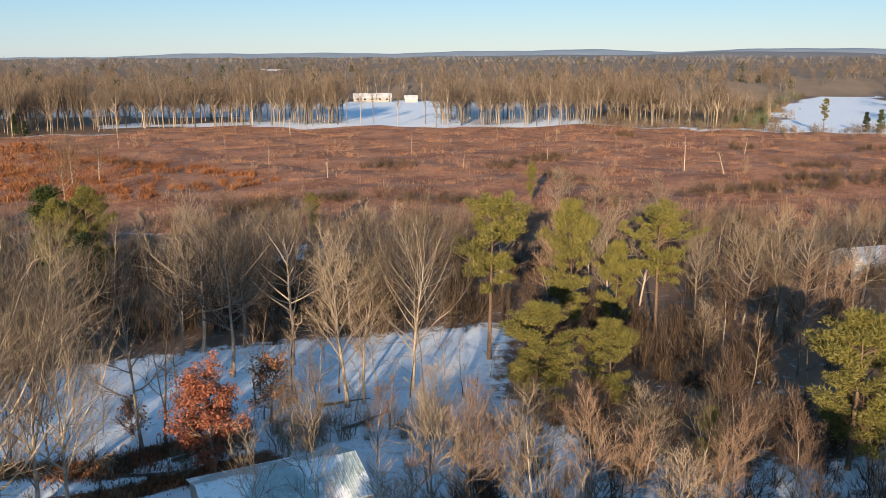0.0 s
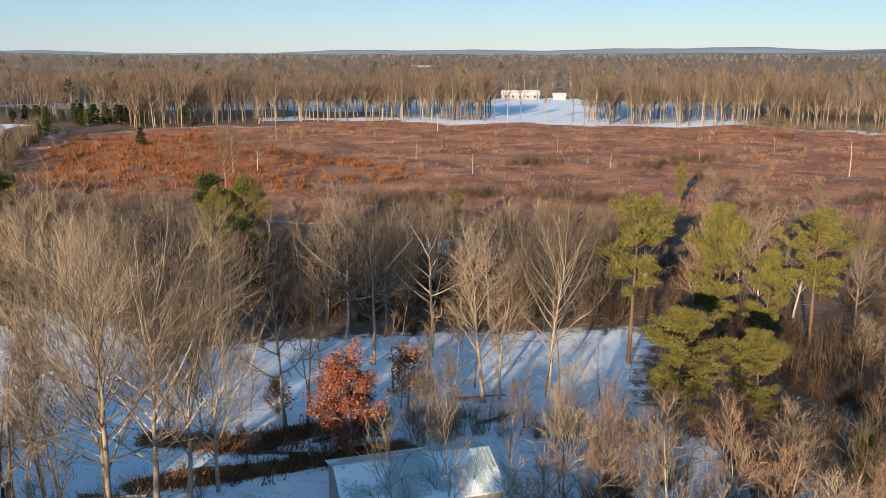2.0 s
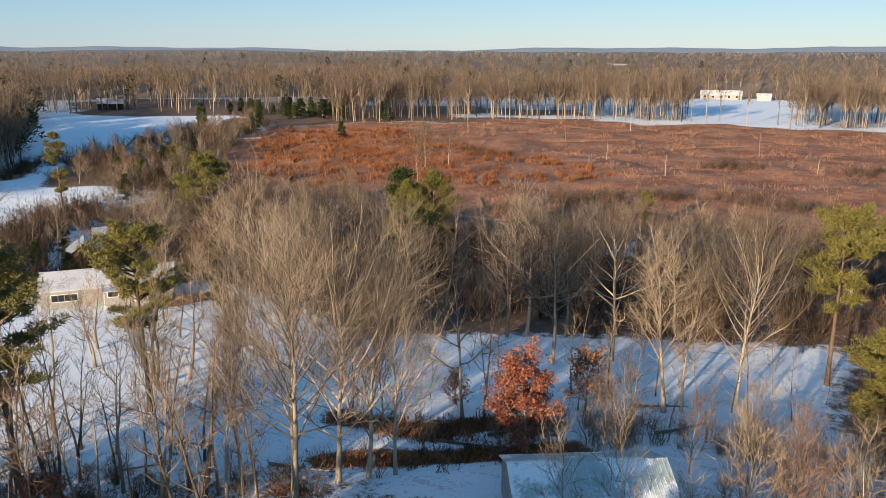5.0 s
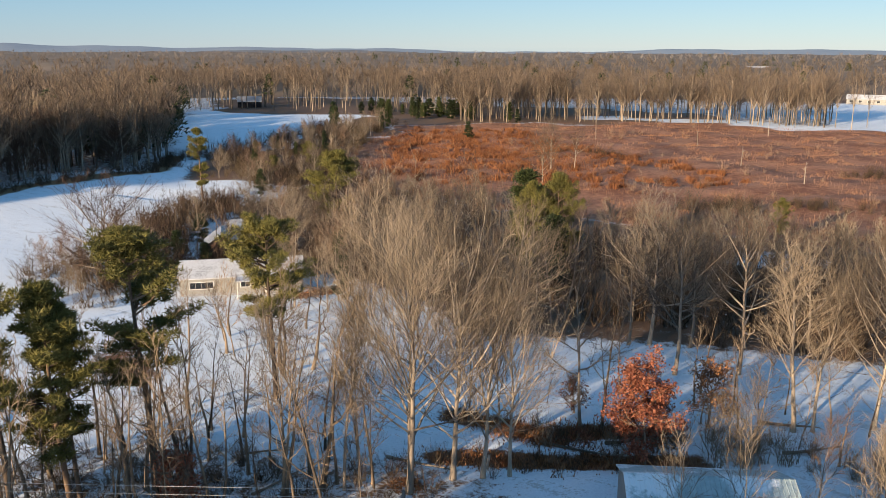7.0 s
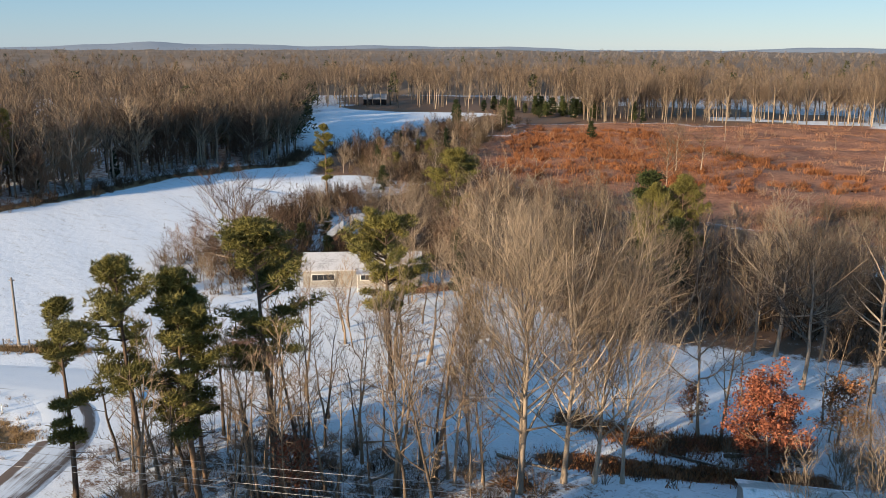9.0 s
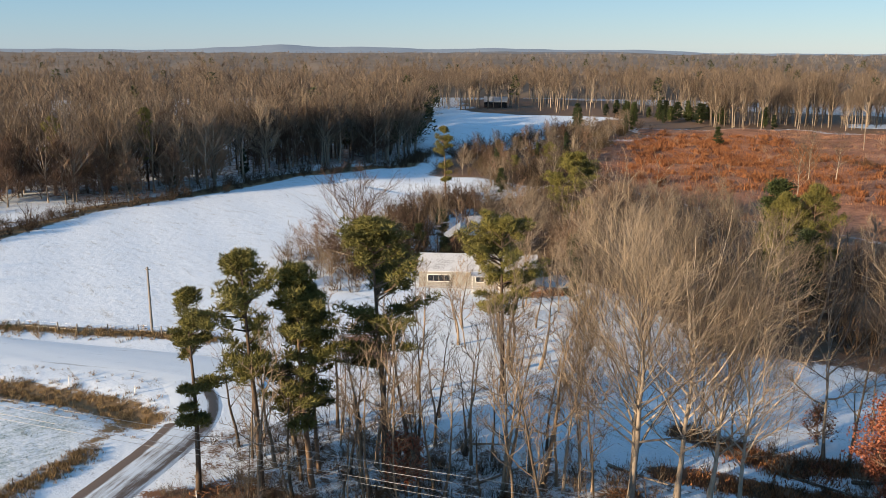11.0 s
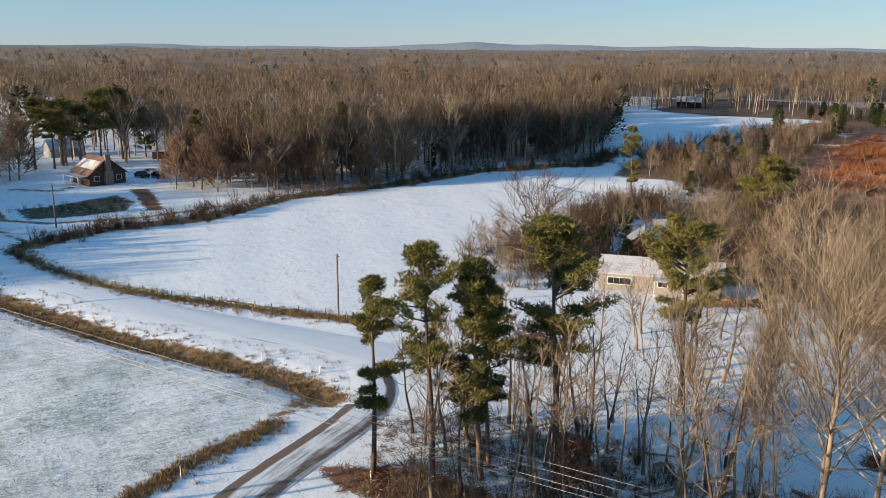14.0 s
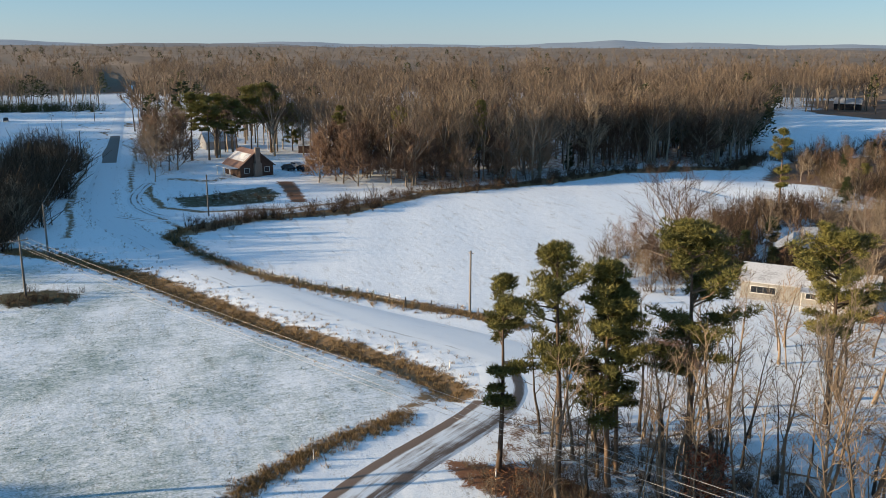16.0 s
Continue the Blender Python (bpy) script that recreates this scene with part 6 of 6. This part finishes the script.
far_home = gable("house", "long white house at the end of a snowy gap", pose(-47, 556, 0, 0, 0, 5), 24, 8, 3.2, 5.4, CREAM, SNOW_ROOF, 0.4)
for k in range(5):
    window(far_home, -9.5 + 4.7 * k, -4.0, 1.1, 1.6, 1.3, panes=2)
gable("shed", "grey shed beside the far house", pose(-22, 552, 0, 0, 0, 5), 8, 6, 2.5, 4.2, GREY, SNOW_ROOF, 0.3, "shed")
for x, y, l in ((-196, 960, 30), (-160, 950, 16)):
    gable("warehouse", "long white roofed building in the far woods", pose(x, y, 0, 0, 0, 12), l, 14, 10.5, 12.6, CREAM, SNOW_ROOF, 0.4, "building", "far white buildings")


# ---- vehicles ----
def car(at, body_mat, label, truck=False):
    ob = thing("car", label, "car", at, "parked cars")
    prof = [(-2.2, 0.35), (-2.25, 0.8), (-1.7, 0.95), (-1.0, 1.45), (0.6, 1.48), (1.35, 1.0), (2.15, 0.9), (2.25, 0.4)]
    s = Shape()
    for y in (-0.85, 0.85):
        s.v += [Vector((x, y * (0.86 if z > 1.2 else 1), z)) for x, z in prof]
    n = len(prof)
    s.f = [tuple(range(n))[::-1], tuple(range(n, 2 * n))] + [(i, (i + 1) % n, (i + 1) % n + n, i + n) for i in range(n)]
    part("body", s.mesh("body", body_mat), ob)
    part("windscreen", Shape().box(-0.02, -0.68, 0, 0.02, 0.68, 0.62, Matrix.Translation((1.22, 0, 1.02)) @ Matrix.Rotation(radians(-56), 4, "Y")).mesh("windscreen", GLASS_DARK), ob)
    for sy in (-1, 1):
        part("side_window", Shape().box(-1.0, sy * 0.815 - 0.02, 1.0, 0.7, sy * 0.815 + 0.02, 1.36).mesh("side_window", GLASS_DARK), ob)
    for x in (-1.4, 1.4):
        for sy in (-1, 1):
            w = Shape().tube([Vector((x, sy * 0.72, 0.33)), Vector((x, sy * 0.92, 0.33))], [0.33, 0.33], 12)
            part("wheel", w.mesh("wheel", TYRE), ob)
    return ob


car(pose(-213.6, 40.2, 0.0, 0, 0, 20), DARK, "dark parked car in the snowy yard")
car(pose(-217.5, 43.0, 0.0, 0, 0, 30), GREY, "grey parked car in the snowy yard")
car(pose(-211.0, 43.5, 0.0, 0, 0, 15), DARK, "dark parked pickup by the cabin")
car(pose(-380.0, -40.0, 0.0, 0, 0, 5), DARK, "dark car parked across the far field")
car(pose(-372.0, -44.0, 0.0, 0, 0, 5), GREY, "grey car parked across the far field")


# ---- poles, wires, fences ----
def utility_pole(at, h, arm, label):
    ob = thing("utility_pole", label, "pole", at, "utility poles")
    part("pole", Shape().tube([Vector((0, 0, -0.3)), Vector((0, 0, h))], [0.16, 0.11], 10).mesh("pole", WOOD_POLE, True), ob)
    if arm:
        part("crossarm", Shape().box(-1.1, 0.1, h - 0.7, 1.1, 0.2, h - 0.55).mesh("crossarm", WOOD_POLE), ob)
        for x in (-1.0, 0.0, 1.0):
            part("insulator", Shape().tube([Vector((x, 0.15, h - 0.55)), Vector((x, 0.15, h - 0.35))], [0.05, 0.07], 6).mesh("insulator", GREY), ob)
    else:
        part("bracket", Shape().box(-0.35, 0.05, h - 0.35, 0.35, 0.12, h - 0.25).mesh("bracket", GREY), ob)
    return ob


for x, y, h, arm, rz in ((-90.3, 38.3, 7.8, False, 40), (-139.4, -11, 8.2, False, 20), (-116.3, -12.3, 7.9, True, 115), (-160.8, 15.1, 7.8, False, 10), (-254.5, -9.1, 7.6, True, 90), (-369.5, -7.1, 7.2, True, 90), (-24.0, 35.6, 7.9, True, 115)):
    utility_pole(pose(x, y, gz(x, y), 0, 0, rz), h, arm, "weathered wooden utility pole" + (" with a crossarm" if arm else " standing by the roadside"))


def cable(name, a, b, sag, label, r=0.014):
    pts = [Vector(a).lerp(Vector(b), k / 24) - Vector((0, 0, 4 * sag * (k / 24) * (1 - k / 24))) for k in range(25)]
    tagged(new(name, Shape().tube(pts, [r] * 25, 4).mesh(name, WIRE)), label, "cable", "power lines")


LA, LB = Vector((-116.3, -12.3, 0)), Vector((-24.0, 35.6, 0))
side = Vector((-(LB - LA).y, (LB - LA).x, 0)).normalized()
for off, z in ((-1.0, 7.45), (0.0, 7.5), (1.0, 7.45), (0.1, 6.4)):
    cable("power_line", LA + side * off + Vector((0, 0, z)), LB + side * off + Vector((0, 0, z)), 0.7, "thin pale power line above the field")
cable("power_line", (-139.4, -11, 8.0), (-116.3, -12.3, 7.4), 0.3, "thin power line between two poles")
cable("power_line", (-116.3, -12.3, 7.3), (-100, -70, 7.5), 0.4, "thin power line leaving over the field")
cable("power_line", (-139.4, -11, 7.9), (-254.5, -9.1, 7.3), 0.8, "thin power line along the road")
cable("power_line", (-254.5, -9.1, 7.2), (-369.5, -7.1, 6.9), 0.8, "thin power line along the road")


def fence():
    ob = thing("fence", "low wire fence with thin posts along the snowy field", "fence", pose(0, 0, 0))
    post = Shape().box(-0.05, -0.05, -0.3, 0.05, 0.05, 1.15).mesh("post", WOOD_POLE)
    pts = resample(FENCE, 2.4)
    for x, y in pts:
        p = part("post", post, ob)
        p.matrix_basis = pose(x, y, gz(x, y), 0, 0, x * 30)
    for z in (0.45, 0.8, 1.08):
        s = Shape().tube([Vector((x, y, gz(x, y) + z)) for x, y in pts], [0.004] * len(pts), 3)
        part("wire", s.mesh("wire", WIRE), ob)


fence()
for x, y, h in ((-60.0, 12.4, 1.0), (-52.6, 24.6, 0.9), (-74.8, 29.6, 0.8), (-81.5, 25.9, 0.8)):
    ob = thing("marker_post", "thin pale roadside marker post in snow", "post", pose(x, y, gz(x, y)), "marker posts")
    part("post", Shape().box(-0.06, -0.02, -0.2, 0.06, 0.02, h).mesh("post", WHITE), ob)
    part("reflector", Shape().box(-0.045, -0.03, h - 0.16, 0.045, -0.021, h - 0.06).mesh("reflector", GREY), ob)

sign = thing("road_sign", "red octagonal road sign with a pale bar", "sign", pose(-60.0, 36.4, gz(-60, 36.4), 0, 0, 50))
part("post", Shape().tube([Vector((0, 0.04, -0.3)), Vector((0, 0.04, 2.3))], [0.035, 0.03], 6).mesh("post", GREY), sign)
plate = Shape()
for y in (-0.01, 0.01):
    plate.v += [Vector((0.36 * math.cos(radians(22.5 + 45 * k)), y, 2.35 + 0.36 * math.sin(radians(22.5 + 45 * k)))) for k in range(8)]
plate.f = [tuple(range(8)), tuple(range(15, 7, -1))] + [(k, (k + 1) % 8, (k + 1) % 8 + 8, k + 8) for k in range(8)]
pl = part("plate", plate.mesh("plate", SIGN_RED), sign)
part("bar", Shape().box(-0.22, -0.018, 2.29, 0.22, -0.012, 2.41).mesh("bar", WHITE), pl)

# ---- fallen wood and small things ----
def log(at, length, r, mat, label):
    q = random.Random(int(length * 1000))
    ob = thing("fallen_tree", label, "log", at, "fallen wood")
    line = bend(Vector((0, 0, r * 0.8)), Vector((1, 0, 0.05)), length, 6, 0.0, 0.10, q)
    part("trunk", Shape().tube(line, [r * (1 - 0.11 * k) for k in range(7)], 6).mesh("trunk", mat), ob)
    b = Shape()
    for _ in range(9):
        p, d = along(line, q.uniform(0.35, 1.0))
        e = p + (turned(d, radians(q.uniform(20, 60)), q) + Vector((0, 0, 0.5))).normalized() * q.uniform(0.5, 1.8)
        b.spike(p, e, r * 0.3)
        for _k in range(3):
            u = p.lerp(e, q.uniform(0.3, 1))
            b.blade(u, u + Vector((q.uniform(-1, 1), q.uniform(-1, 1), q.uniform(0, 1))) * 0.6, 0.03, q)
    tagged(part("limbwork", b.mesh("limbwork", mat), ob), kind="stuff")


for x, y, rz, l, r, mat, lab in ((-32, 60.6, 18, 7, 0.2, DARK_BARK, "dark fallen trunk beside the ditch"), (-27, 60.5, 8, 6, 0.17, BARK, "broken trunk lying across brown leaves"), (-22, 62.5, 30, 5, 0.16, DARK_BARK, "dark log on the ditch bank"), (-29.5, 56.2, -60, 6, 0.14, PALE_BARK, "pale fallen branch leaning over the ditch"), (-12, 73.0, 2, 5, 0.18, DARK_BARK, "fallen log in snow"), (-9, 68.0, 30, 5, 0.16, BARK, "snowy fallen trunk near the trees"), (-41, 41, 70, 5, 0.12, BARK, "fallen limb in the snowy woods"), (-36, 51, 10, 6, 0.14, BARK, "fallen limb beside the sycamores"), (-46, 45.5, 40, 4, 0.1, DARK_BARK, "short fallen limb in snow")):
    log(pose(x, y, gz(x, y), 0, 0, rz), l, r, mat, lab)


def brush_pile(at, r, n, mat, label, seed):
    q, s = random.Random(seed), Shape()
    for _ in range(n):
        a, d = q.uniform(0, 6.28), q.random() ** 0.5 * r
        p = Vector((math.cos(a) * d, math.sin(a) * d, q.random() * 0.8 * (1 - d / r)))
        e = p + Vector((q.uniform(-1, 1), q.uniform(-1, 1), q.uniform(-0.1, 0.6))) * q.uniform(0.3, 0.9)
        s.blade(p, e, q.uniform(0.04, 0.14), q)
    ob = new("leaf_litter_heap", s.mesh("leaf_litter_heap", mat))
    ob.matrix_world = at
    tagged(ob, label, "leaf litter", kind="stuff")


for k, (x, y, r, mat, lab) in enumerate(((-29.5, 60.8, 2.6, BROWN_LEAVES, "heap of dark brown leaves and twigs"), (-24.5, 62.5, 2.2, RED_LEAVES, "heap of rust-red fallen leaves"), (-27, 62.6, 1.8, BRUSH, "dark heap of twigs at the ditch"), (-52, 26, 2.6, BROWN_LEAVES, "orange-brown leaf heap at the pine's foot"), (-32, 47.8, 1.2, BROWN_LEAVES, "brown leaves round the sycamore's foot"), (-71, 84, 3.0, BROWN_LEAVES, "brown leaf patch beside the house"), (-18, 66, 2.0, BRUSH, "low tangle of dead stems"))):
    brush_pile(pose(x, y, gz(x, y), 0, 0, k * 50), r, 420, mat, lab, 200 + k)

for k, (x, y, h) in enumerate(((-128, 114, 1.6), (-155, 26, 1.8), (-153, 21, 2.2), (-150, 13, 1.5), (-157, 38, 1.4))):
    ob = new("shrub", tri_mesh("shrub", bush(300 + k, 60, 10)[0] * (h, h, h), bush(300 + k, 60, 10)[1], BRUSH))
    ob.matrix_world = pose(x, y, gz(x, y))
    tagged(ob, "dark dense shrub standing in snow", "shrub", "shrubs")

q = random.Random(401)
for k in range(16):
    x, y = q.uniform(-110, 150), q.uniform(178, 340)
    if area(RED_FIELD, x, y) > 8:
        stuff(B2, beside(402 + k, [(x, y), (x + q.uniform(6, 16), y + q.uniform(-3, 3))], 26, 2.2, 1.0, 2.8), "clearing_brush", BRUSH, "dark patch of brush in the red clearing", "undergrowth")

# a pale service platform on a post in the left woods
ob = thing("tall_post", "pale post with a small flat top in the woods", "post", pose(-211.8, 130.2, 0))
part("post", Shape().box(-0.18, -0.18, -0.3, 0.18, 0.18, 5.0).mesh("post", WHITE), ob)
part("top", Shape().box(-1.2, -1.2, 5.0, 1.2, 1.2, 5.2).mesh("top", WHITE), ob)
